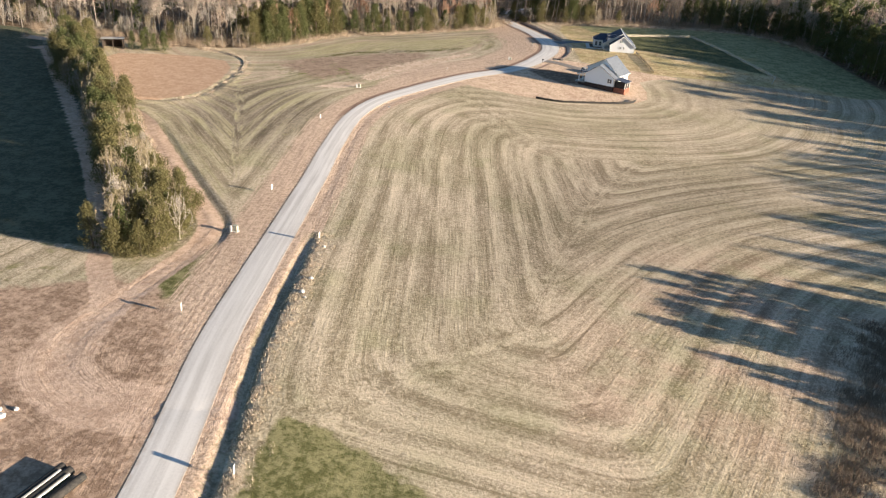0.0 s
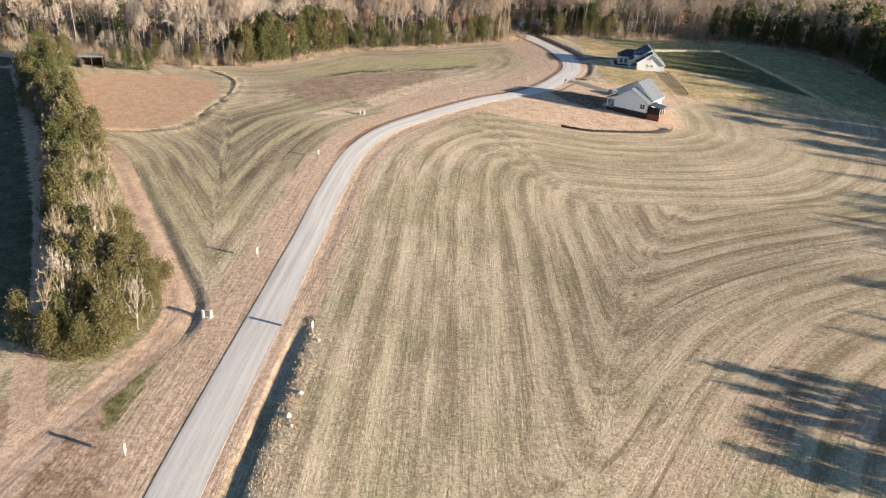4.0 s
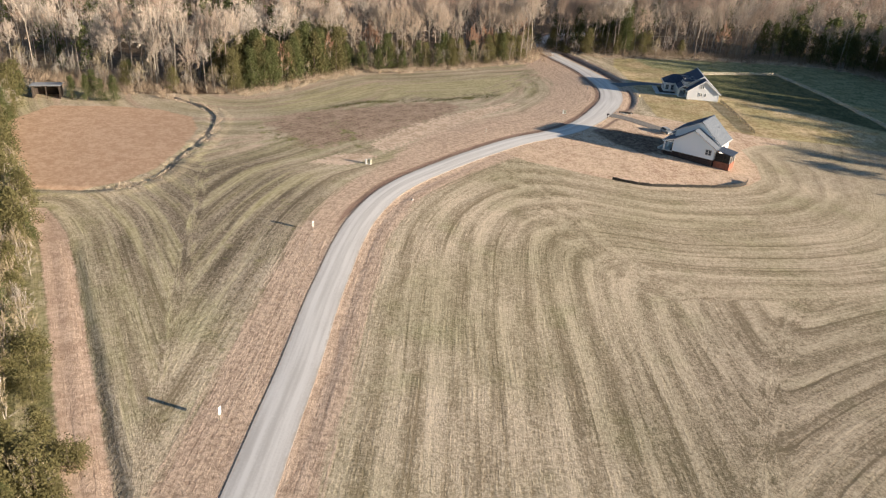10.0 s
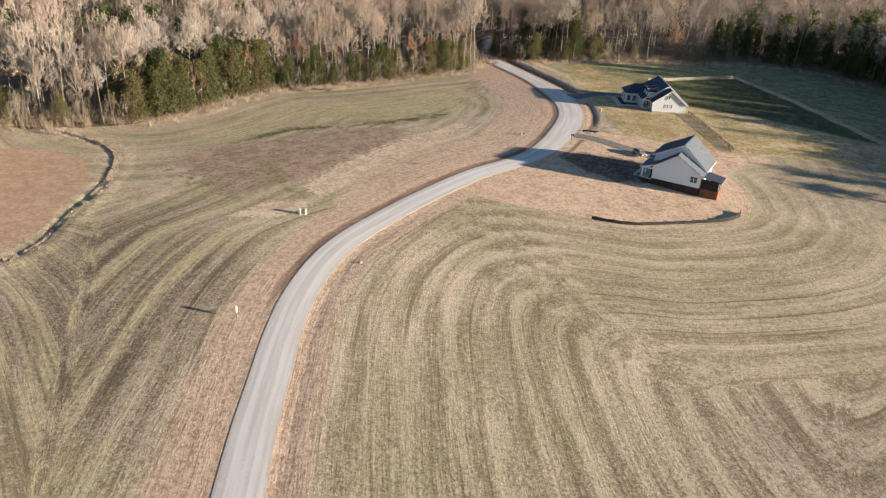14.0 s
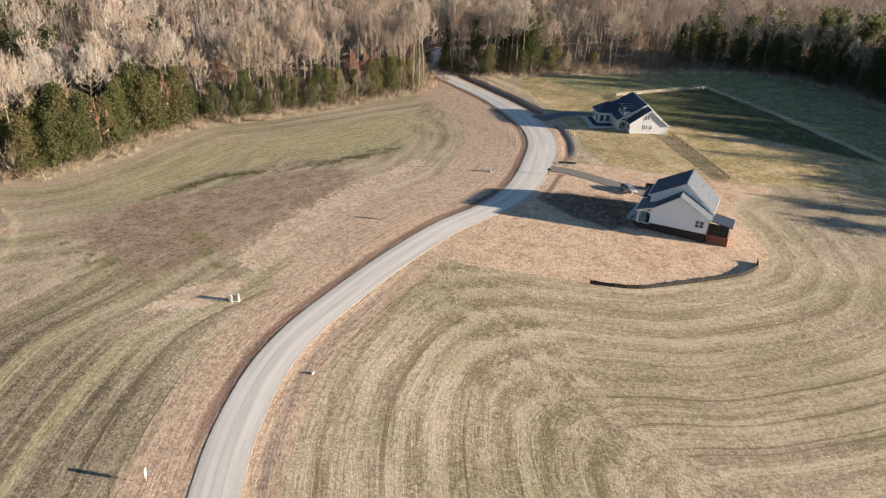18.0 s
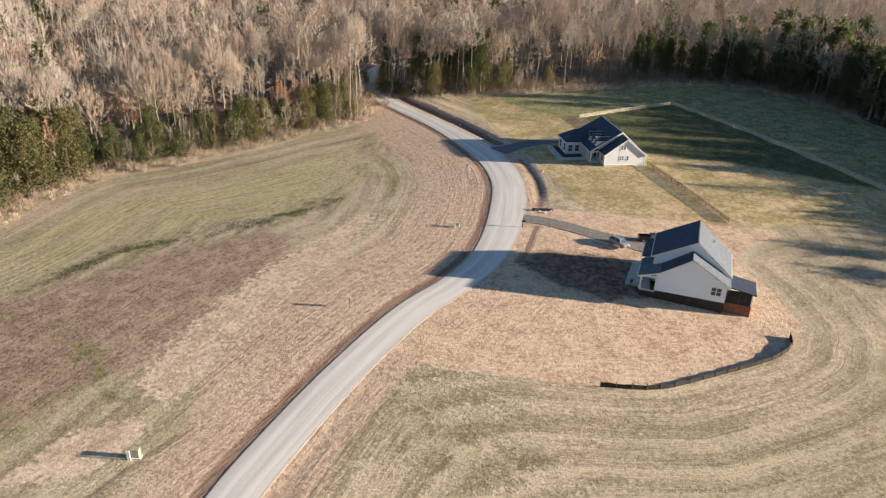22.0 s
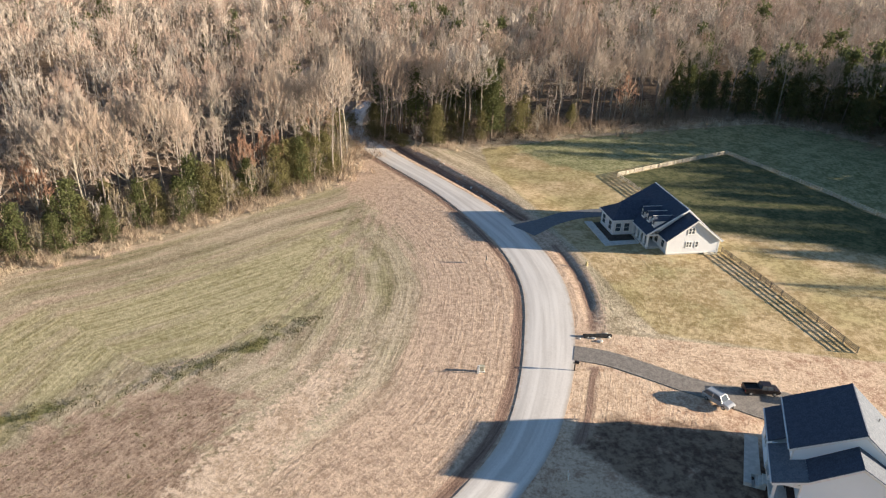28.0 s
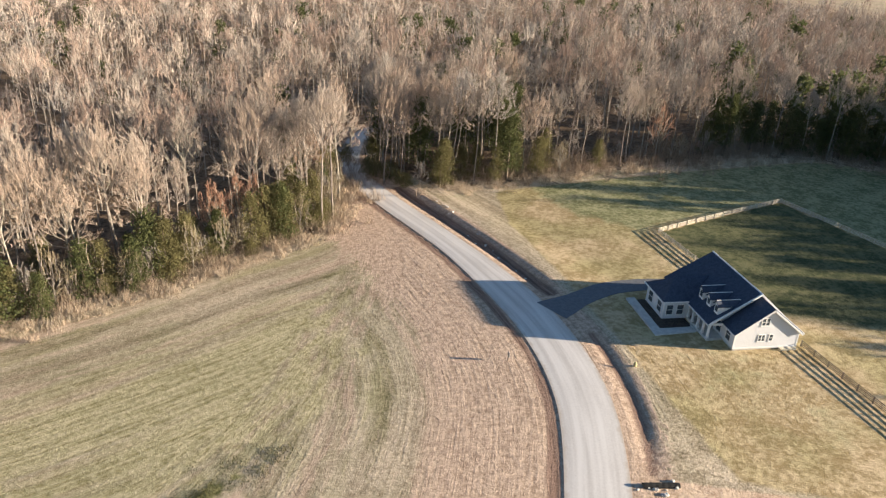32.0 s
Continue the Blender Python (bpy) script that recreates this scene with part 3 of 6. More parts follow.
    col = mixc(nt, mth(nt, "MULTIPLY", ramp(nt, at["scrub"], 0.3, 0.7), ramp(nt, tuft, 0.56, 0.66)), col, (0.15, 0.125, 0.06))
    lay("sand", mixc(nt, grainy, (0.50, 0.365, 0.255), (0.74, 0.585, 0.445)), 1.5, tuft)
    lay("bare", mixc(nt, grainy, (0.26, 0.175, 0.12), (0.53, 0.38, 0.275)), 0.9)
    lay("clay", mixc(nt, grainy, (0.47, 0.305, 0.195), (0.60, 0.415, 0.285)), 0.5)
    lawn_tone = mixc(nt, ramp(nt, noisy(nt, pos, 0.06, 3, 0.6), 0.42, 0.62), mixc(nt, grainy, (0.36, 0.265, 0.135), (0.62, 0.485, 0.30)), mixc(nt, grainy, (0.28, 0.225, 0.105), (0.50, 0.415, 0.22)))
    lay("lawn", lawn_tone, 0.4)
    # darker and greener than the lawn, after its shaded look
    lay("turf", mixc(nt, grainy, (0.17, 0.175, 0.08), (0.38, 0.36, 0.20)), 0.5)
    # dark lawn green with some of the trees' shade mixed in
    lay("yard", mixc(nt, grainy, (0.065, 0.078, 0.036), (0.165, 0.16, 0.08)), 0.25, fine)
    lotgrain = ramp(nt, mth(nt, "ADD", mth(nt, "MULTIPLY", fine, 0.42), mth(nt, "ADD", mth(nt, "MULTIPLY", tuft, 0.36), mth(nt, "MULTIPLY", mid, 0.22))), 0.38, 0.58)
    strawlot = mixc(nt, lotgrain, mixc(nt, ramp(nt, broad, 0.42, 0.58), (0.36, 0.21, 0.14), (0.40, 0.265, 0.175)), (0.72, 0.555, 0.405))
    lay("lot", strawlot, 0.35)
    # dark green-grey that stands in for the hedge's shade
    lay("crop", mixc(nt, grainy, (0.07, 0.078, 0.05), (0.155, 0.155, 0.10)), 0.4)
    lay("track", mixc(nt, grainy, (0.46, 0.325, 0.235), (0.64, 0.475, 0.36)), 0.6)
    lay("weed", mixc(nt, grainy, (0.08, 0.09, 0.03), (0.27, 0.25, 0.11)), 1.2)
    # mud tone that also carries painted house shadow
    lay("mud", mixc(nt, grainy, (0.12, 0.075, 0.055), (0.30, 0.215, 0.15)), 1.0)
    # soil colour darkened by the painted ditch shadow
    lay("wet", mixc(nt, streaky, (0.13, 0.08, 0.062), (0.36, 0.245, 0.185)), 0.9, streak2)
    lay("litter", mixc(nt, grainy, (0.10, 0.07, 0.045), (0.24, 0.17, 0.11)), 0.5)
    nt.links.new(col, p.inputs["Base Color"])
    h = mth(nt, "ADD", mth(nt, "MULTIPLY", fine, 0.15), mth(nt, "ADD", mth(nt, "MULTIPLY", tuft, 0.15), mth(nt, "ADD", mth(nt, "MULTIPLY", streak2, 0.12), mth(nt, "MULTIPLY", streak4, 0.04))))
    bump(nt, p, h, 0.85, 1.1)
    return m


STRAW_DARK, STRAW_LIGHT = (0.28, 0.222, 0.145), (0.73, 0.605, 0.45)
ny, nx = GX.shape
idx = np.arange(nx * ny).reshape(ny, nx)
quads = np.stack([idx[:-1, :-1], idx[:-1, 1:], idx[1:, 1:], idx[1:, :-1]], -1).reshape(-1, 4)
gm = bpy.data.meshes.new("ground")
gm.vertices.add(nx * ny)
gm.vertices.foreach_set("co", np.stack([gx, gy, gz], 1).astype(np.float32).ravel())
gm.loops.add(quads.size)
gm.loops.foreach_set("vertex_index", quads.ravel().astype(np.int32))
gm.polygons.add(len(quads))
gm.polygons.foreach_set("loop_start", np.arange(0, quads.size, 4, dtype=np.int32))
gm.polygons.foreach_set("use_smooth", np.ones(len(quads), bool))
gm.update(calc_edges=True)
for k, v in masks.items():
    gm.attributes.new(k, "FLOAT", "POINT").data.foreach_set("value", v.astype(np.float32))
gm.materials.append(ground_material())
tagged(new("ground", gm), "mown straw-coloured winter field with bare earth verges", "ground", kind="structure")


# ---- building helpers ----
def mesh_of(name, verts, faces, mat, smooth=False):
    me = bpy.data.meshes.new(name)
    me.from_pydata([tuple(v) for v in verts], [], faces)
    me.materials.append(mat)
    if smooth:
        me.polygons.foreach_set("use_smooth", [True] * len(me.polygons))
    me.update()
    return me


def put(name, mesh, parent=None, label="", m=None):
    ob = new(name, mesh)
    if parent:
        ob.parent = parent
    if m is not None:
        ob.matrix_basis = m
    if label:
        tagged(ob, label)
    return ob


def part(name, bm, mat, parent=None, label=""):
    me = bpy.data.meshes.new(name)
    bm.to_mesh(me)
    bm.free()
    me.materials.append(mat)
    return put(name, me, parent, label)


def box_bm(x0, x1, y0, y1, z0, z1, bevel=0.0, bm=None):
    bm = bm or bmesh.new()
    r = bmesh.ops.create_cube(bm, size=1.0)
    vs = r["verts"]
    for v in vs:
        v.co = Vector(((x0 + x1) / 2 + v.co.x * (x1 - x0), (y0 + y1) / 2 + v.co.y * (y1 - y0), (z0 + z1) / 2 + v.co.z * (z1 - z0)))
    if bevel:
        es = {e for v in vs for e in v.link_edges}
        bmesh.ops.bevel(bm, geom=list(es), offset=bevel, segments=1, affect="EDGES")
    return bm


def prism_bm(profile, y0, y1, bm=None):
    """A profile of (x, z) corners drawn out from y0 to y1."""
    bm = bm or bmesh.new()
    a = [bm.verts.new((x, y0, z)) for x, z in profile]
    b = [bm.verts.new((x, y1, z)) for x, z in profile]
    n = len(profile)
    fs = [bm.faces.new(a), bm.faces.new(b[::-1])]
    for i in range(n):
        fs.append(bm.faces.new((a[i], b[i], b[(i + 1) % n], a[(i + 1) % n])))
    bmesh.ops.recalc_face_normals(bm, faces=fs)
    return bm


def slab_bm(corners, thick, bm=None):
    """A slab whose top has those corners, with some thickness below it."""
    bm = bm or bmesh.new()
    c = [Vector(v) for v in corners]
    n = (c[1] - c[0]).cross(c[2] - c[0]).normalized()
    if n.z < 0:
        n = -n
    a = [bm.verts.new(v) for v in c]
    b = [bm.verts.new(v - n * thick) for v in c]
    fs = [bm.faces.new(a), bm.faces.new(b[::-1])]
    for i in range(len(c)):
        j = (i + 1) % len(c)
        fs.append(bm.faces.new((a[i], b[i], b[j], a[j])))
    bmesh.ops.recalc_face_normals(bm, faces=fs)
    return bm


def strip_mesh(name, line, half, mat, lift=0.05, thick=0.12, crown=0.0, cross=5):
    """A ribbon of some thickness laid on the ground along a line."""
    p = np.array(line)
    t = np.gradient(p, axis=0)
    t /= np.hypot(*t.T)[:, None]
    nrm = np.stack([t[:, 1], -t[:, 0]], 1)
    verts, faces = [], []
    cols = np.linspace(-1, 1, cross)
    for i in range(len(p)):
        w = half(p[i][1]) if callable(half) else half
        q = p[i] + nrm[i] * (cols * w)[:, None]
        zz = shape(q[:, 0], q[:, 1])
        base = (0.6 * zz + 0.4 * np.linspace(zz[0], zz[-1], cross)) + lift + crown * (1 - cols ** 2)
        for k in range(cross):
            verts.append((q[k, 0], q[k, 1], base[k]))
        verts.append((q[-1, 0], q[-1, 1], base[-1] - thick))
        verts.append((q[0, 0], q[0, 1], base[0] - thick))
    n = cross + 2
    for i in range(len(p) - 1):
        for k in range(cross - 1):
            faces.append((i * n + k, i * n + k + 1, (i + 1) * n + k + 1, (i + 1) * n + k))
        faces.append((i * n + cross - 1, i * n + cross, (i + 1) * n + cross, (i + 1) * n + cross - 1))
        faces.append((i * n + cross + 1, i * n, (i + 1) * n, (i + 1) * n + cross + 1))
    me = mesh_of(name, verts, faces, mat)
    run = np.concatenate([[0], np.cumsum(np.hypot(*np.diff(p, axis=0).T))])
    side = np.concatenate([cols, [1, -1]])
    me.attributes.new("across", "FLOAT", "POINT").data.foreach_set("value", np.tile(side, len(p)).astype(np.float32))
    me.attributes.new("along", "FLOAT", "POINT").data.foreach_set("value", np.repeat(run, n).astype(np.float32))
    return me


def road_material():
    """Pale crushed stone, smoother in the wheel tracks, with dust and thin stone at the sides."""
    m, nt, p = material("pale road stone", 0.9, 0, 0.2)
    pos = nt.nodes.new("ShaderNodeNewGeometry").outputs["Position"]
    ac, al = nt.nodes.new("ShaderNodeAttribute"), nt.nodes.new("ShaderNodeAttribute")
    ac.attribute_name, al.attribute_name = "across", "along"
    v = nt.nodes.new("ShaderNodeCombineXYZ")
    nt.links.new(mth(nt, "MULTIPLY", ac.outputs["Fac"], 2.6), v.inputs[0])
    nt.links.new(mth(nt, "MULTIPLY", al.outputs["Fac"], 0.035), v.inputs[1])
    lanes = noisy(nt, v.outputs[0], 1.3, 4, 0.6)
    f = mth(nt, "ADD", mth(nt, "MULTIPLY", lanes, 0.6), mth(nt, "ADD", mth(nt, "MULTIPLY", noisy(nt, pos, 3.0, 4, 0.7), 0.25), mth(nt, "MULTIPLY", noisy(nt, pos, 0.05, 2), 0.15)))
    off = mth(nt, "ABSOLUTE", ac.outputs["Fac"])
    wheels = mth(nt, "MULTIPLY", ramp(nt, mth(nt, "ABSOLUTE", mth(nt, "SUBTRACT", off, 0.42)), 0.22, 0.05), 0.10)
    col = mixc(nt, ramp(nt, mth(nt, "ADD", f, wheels), 0.36, 0.68), (0.56, 0.525, 0.485), (0.76, 0.725, 0.68))
    rim = ramp(nt, mth(nt, "ADD", off, mth(nt, "MULTIPLY", mth(nt, "SUBTRACT", noisy(nt, pos, 0.6, 4, 0.65), 0.5), 0.34)), 0.84, 1.02)
    col = mixc(nt, mth(nt, "MULTIPLY", rim, 0.75), col, (0.50, 0.42, 0.34))
    nt.links.new(col, p.inputs["Base Color"])
    bump(nt, p, noisy(nt, pos, 7.0, 3), 0.4, 0.02)
    return m


road_ob = new("road", strip_mesh("road", ROAD, lambda y: float(road_half(np.array(y))), road_material(), 0.035, 0.35, 0.03, 7))
tagged(road_ob, "pale grey gravel-stone lane winding through the field", "road", kind="structure")
# ---- drives, pads and beds ----
DRIVE_A = smooth_line([(30.5, 256.6), (34, 254.6), (37.5, 251.2), (41, 247.6), (45, 244.4), (49.5, 241.5), (52.5, 239)], 1.5)
DRIVE_B = smooth_line([(37.9, 293.8), (40.8, 295.0), (44.5, 296.6), (49, 298.0), (54, 298.0), (58, 297.2)], 1.5)
tagged(new("driveway", strip_mesh("driveway", DRIVE_A, lambda y: 1.6 + 1.6 * float(step01(np.array(-y), -247, -241)), GRAVEL_DARK, 0.07, 0.25)),
       "brown-grey packed gravel drive up to the grey house", "driveway", kind="structure")
tagged(new("driveway", strip_mesh("driveway", DRIVE_B, lambda y: 2.9 - 1.1 * float(step01(np.array(y), 293.4, 296.4)), ASPHALT, 0.055, 0.25)), "dark asphalt drive up to the off-white house", "driveway", kind="structure")


# ---- houses ----
def empty(name, x, y, z, turn, label, category, group=""):
    ob = new(name)
    ob.matrix_basis = pose(x, y, z, 0, 0, turn)
    return tagged(ob, label, category, group)


def rake(parent, x0, z0, x1, z1, y, name="rake_board", depth=0.22):
    """A white board along a sloping roof edge."""
    d = Vector((x1 - x0, 0, z1 - z0)).normalized()
    n = Vector((-d.z, 0, d.x))
    if n.z > 0:
        n = -n
    pts = [(x0, z0), (x1, z1), (x1 + n.x * depth, z1 + n.z * depth), (x0 + n.x * depth, z0 + n.z * depth)]
    return part(name, prism_bm(pts, y - 0.03, y + 0.03), TRIM, parent)


def ring_bm(bx, w, h, t, d):
    """One closed frame round an opening of half width w and half height h."""
    bm = bx(-w - t, w + t, -h - t, h + t, 0, d)
    inner = bx(-w, w, -h, h, 0, d)
    flat = [v.co.copy() for v in inner.verts]
    inner.free()
    lo = [min(c[k] for c in flat) for k in range(3)]
    hi = [max(c[k] for c in flat) for k in range(3)]
    thin = min(range(3), key=lambda k: hi[k] - lo[k])
    a, b = [k for k in range(3) if k != thin]
    out = bmesh.new()
    rings = []
    for depth in (lo[thin], hi[thin]):
        for grow in (t, 0.0):
            ring = []
            for u, v in ((0, 0), (1, 0), (1, 1), (0, 1)):
                c = [0.0, 0.0, 0.0]
                c[thin] = depth
                c[a] = (hi[a] + grow) if u else (lo[a] - grow)
                c[b] = (hi[b] + grow) if v else (lo[b] - grow)
                ring.append(out.verts.new(c))
            rings.append(ring)
    bm.free()
    for p, q in ((0, 1), (2, 3), (0, 2), (1, 3)):
        for k in range(4):
            out.faces.new((rings[p][k], rings[p][(k + 1) % 4], rings[q][(k + 1) % 4], rings[q][k]))
    bmesh.ops.recalc_face_normals(out, faces=out.faces)
    return out


def window(parent, cx, cy, cz, w, h, facing, cols=1):
    """A window: white frame, sash bars and dark panes; facing is '-y', '-x' or 'x'."""
    def bx(a0, a1, b0, b1, d0, d1, bm=None):
        if facing == "-y":
            return box_bm(cx + a0, cx + a1, cy - d1, cy - d0, cz + b0, cz + b1, bm=bm)
        if facing == "x":
            return box_bm(cx + d0, cx + d1, cy + a0, cy + a1, cz + b0, cz + b1, bm=bm)
        return box_bm(cx - d1, cx - d0, cy + a0, cy + a1, cz + b0, cz + b1, bm=bm)
    t = 0.09
    fr = part("window", ring_bm(bx, w / 2, h / 2, t, 0.06), TRIM, parent, "white-framed window with dark glass")
    part("sill", bx(-w / 2 - t - 0.04, w / 2 + t + 0.04, -h / 2 - t - 0.04, -h / 2 - t, 0, 0.09), TRIM, fr)
    part("sash_bar", bx(-w / 2, w / 2, -0.03, 0.03, 0.031, 0.045), TRIM, fr)
    for i in range(1, cols):
        x = -w / 2 + w * i / cols
        part("mullion", bx(x - 0.06, x + 0.06, -h / 2, h / 2, 0, 0.055), TRIM, fr)
    for i in range(cols):
        x0, x1 = -w / 2 + w * i / cols, -w / 2 + w * (i + 1) / cols
        for s0, s1 in ((-h / 2, 0), (0, h / 2)):
            part("pane", bx(x0 + 0.02, x1 - 0.02, s0 + 0.02, s1 - 0.02, 0.005, 0.03), GLASS, fr)
    return fr


def column(parent, x, y, z0, z1, r=0.13):
    bm = box_bm(x - r, x + r, y - r, y + r, z0, z1)
    box_bm(x - r - 0.05, x + r + 0.05, y - r - 0.05, y + r + 0.05, z0, z0 + 0.25, bm=bm)
    box_bm(x - r - 0.05, x + r + 0.05, y - r - 0.05, y + r + 0.05, z1 - 0.2, z1, bm=bm)
    return part("porch_column", bm, TRIM, parent)


def gutter(parent, x, z, y0, y1):
    return part("gutter", prism_bm([(x - 0.07, z), (x + 0.07, z), (x + 0.06, z - 0.14), (x - 0.05, z - 0.14)], y0, y1), TRIM, parent)


def house_grey():
    h = empty("house", 45.3, 228.1, 0.0, -33.8, "pale grey lap-sided house with dark shingle roofs and brick base", "house")
    # foundation and front porch base carry painted shade
    part("foundation", box_bm(-5.3, 4.7, -2.82, 7.9, -1.2, 1.3), BRICK_SHADED, h, "brick foundation, coloured dark as in shade")
    part("wall", prism_bm([(-5.4, 1.3), (4.8, 1.3), (4.8, 4.2), (0, 8.35), (-5.4, 5.4)], 0.0, 8.0), SIDING_GREY, h)
    part("wall", prism_bm([(-4.6, 1.3), (4.8, 1.3), (4.8, 3.85), (-0.3, 6.8), (-4.6, 4.05)], -2.9, 0.02), SIDING_GREY, h)
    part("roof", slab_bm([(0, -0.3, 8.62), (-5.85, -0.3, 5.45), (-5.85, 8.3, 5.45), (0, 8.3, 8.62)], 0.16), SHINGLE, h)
    # right-hand slopes take the paler copy, sunlight put into their colour
    part("roof", slab_bm([(0.0, -0.3, 8.62), (5.3, -0.3, 4.1), (5.3, 8.3, 4.1), (0.0, 8.3, 8.62)], 0.16), SHINGLE_SUNLIT, h)
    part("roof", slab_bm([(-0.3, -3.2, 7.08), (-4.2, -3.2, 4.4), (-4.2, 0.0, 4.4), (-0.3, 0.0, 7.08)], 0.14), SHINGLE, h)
    part("roof", slab_bm([(-0.3, -3.2, 7.08), (5.3, -3.2, 3.78), (5.3, 0.0, 3.78), (-0.3, 0.0, 7.08)], 0.14), SHINGLE_SUNLIT, h)
    part("porch_roof", slab_bm([(-4.2, -3.2, 4.38), (-7.15, -3.2, 3.4), (-7.15, 2.6, 3.4), (-4.2, 2.6, 4.38)], 0.14), SHINGLE_SUNLIT, h, "low-pitched porch roof")
    part("porch_roof", slab_bm([(-5.4, 2.62, 4.75), (-7.2, 2.62, 3.75), (-7.2, 8.2, 3.75), (-5.4, 8.2, 4.75)], 0.14), SHINGLE, h)
    part("ridge_cap", prism_bm([(-0.16, 8.58), (0.16, 8.56), (0, 8.68)], -0.3, 8.3), SHINGLE, h)
    for x0, z0, x1, z1, y in ((0, 8.5, -5.85, 5.33, -0.32), (0, 8.5, 5.3, 3.98, -0.32), (-0.3, 6.98, -4.2, 4.3, -3.22), (-0.3, 6.98, 5.3, 3.68, -3.22),
                              (-4.2, 4.28, -7.15, 3.3, -3.22), (-5.4, 4.65, -7.2, 3.65, 8.22), (0, 8.5, -5.85, 5.33, 8.32), (0, 8.5, 5.3, 3.98, 8.32)):
        rake(h, x0, z0, x1, z1, y)
    gutter(h, -5.9, 5.42, -0.3, 8.3)
    gutter(h, 5.36, 4.06, -0.3, 8.3)
    gutter(h, -7.2, 3.4, -3.2, 2.6)
    gutter(h, -7.26, 3.74, 2.62, 8.2)
    for x, y in ((4.8, -2.9), (-4.6, -2.9)):
        part("corner_board", box_bm(x - 0.1, x + 0.04, y - 0.03, y + 0.1, 1.3, 3.9), TRIM, h)
    part("corner_board", box_bm(-5.46, -5.3, -0.03, 0.12, 3.9, 5.4), TRIM, h)
    part("corner_board", box_bm(4.72, 4.86, -0.03, 0.12, 1.3, 4.15), TRIM, h)
    part("porch_floor", box_bm(-6.9, -4.6, -2.85, 2.6, 0.95, 1.2), CONCRETE, h)
    part("porch_base", box_bm(-6.75, -4.6, -2.75, 2.5, -1.2, 0.95), BRICK_SHADED, h)
    for y in (-2.7, 0.0, 2.4):
        column(h, -6.7, y, 1.2, 3.35)
    part("porch_beam", box_bm(-6.85, -6.55, -2.85, 2.55, 3.1, 3.36), TRIM, h)
    part("porch_beam", box_bm(-6.6, -4.6, -2.85, -2.6, 3.1, 3.4), TRIM, h)
    part("front_wall", box_bm(-6.85, -5.38, 2.66, 7.95, -1.2, 3.7), SIDING_GREY, h)
    window(h, 3.5, -2.92, 2.8, 1.3, 1.15, "-y", 2)
    window(h, -6.86, 5.2, 2.4, 1.4, 1.3, "-x", 2)
    window(h, -5.41, 1.2, 2.4, 1.0, 1.5, "-x", 1)
    window(h, 4.81, 4.0, 2.8, 1.6, 1.3, "x", 2)
    part("front_door", box_bm(-5.46, -5.4, -0.9, 0.1, 1.2, 3.25), DARKWOOD, h, "dark front door under the porch")
    for x in (-2.6, 0.3):
        part("vent", box_bm(x - 0.25, x + 0.25, -2.86, -2.81, 0.55, 0.85), DARKWOOD, h)
    # back porch
    part("back_porch_base", box_bm(4.86, 8.4, -2.3, 1.4, -1.4, 1.15), BRICK, h)
    part("back_porch_roof", slab_bm([(4.86, -2.6, 3.75), (8.75, -2.6, 3.15), (8.75, 1.7, 3.15), (4.86, 1.7, 3.75)], 0.14), SHINGLE, h)
    for x, y, top in ((5.0, -2.2, 3.5), (8.3, -2.2, 3.02), (8.3, 1.3, 3.02), (6.7, -2.2, 3.2), (8.3, -0.4, 3.02)):
        part("back_porch_post", box_bm(x - 0.06, x + 0.06, y - 0.06, y + 0.06, 1.15, top), DARKWOOD if x != 8.3 else TRIM, h)
    part("screen", box_bm(5.08, 8.22, -2.21, -2.19, 1.15, 3.15), FABRIC, h, "dark insect screen")
    part("screen", box_bm(8.29, 8.31, -2.12, 1.22, 1.15, 3.1), FABRIC, h, "dark insect screen")
    part("rail", box_bm(5.08, 8.22, -2.26, -2.22, 1.95, 2.02), DARKWOOD, h)
    # steps
    for i in range(4):
        part("step", box_bm(-7.25 - 0.3 * i, -6.9 - 0.3 * i, -0.6, 0.9, -1.0, 1.0 - 0.24 * i), CONCRETE, h)
    part("plumbing_vent", box_bm(2.4, 2.5, 5.6, 5.7, 6.2, 6.9), STEEL, h)
    return h


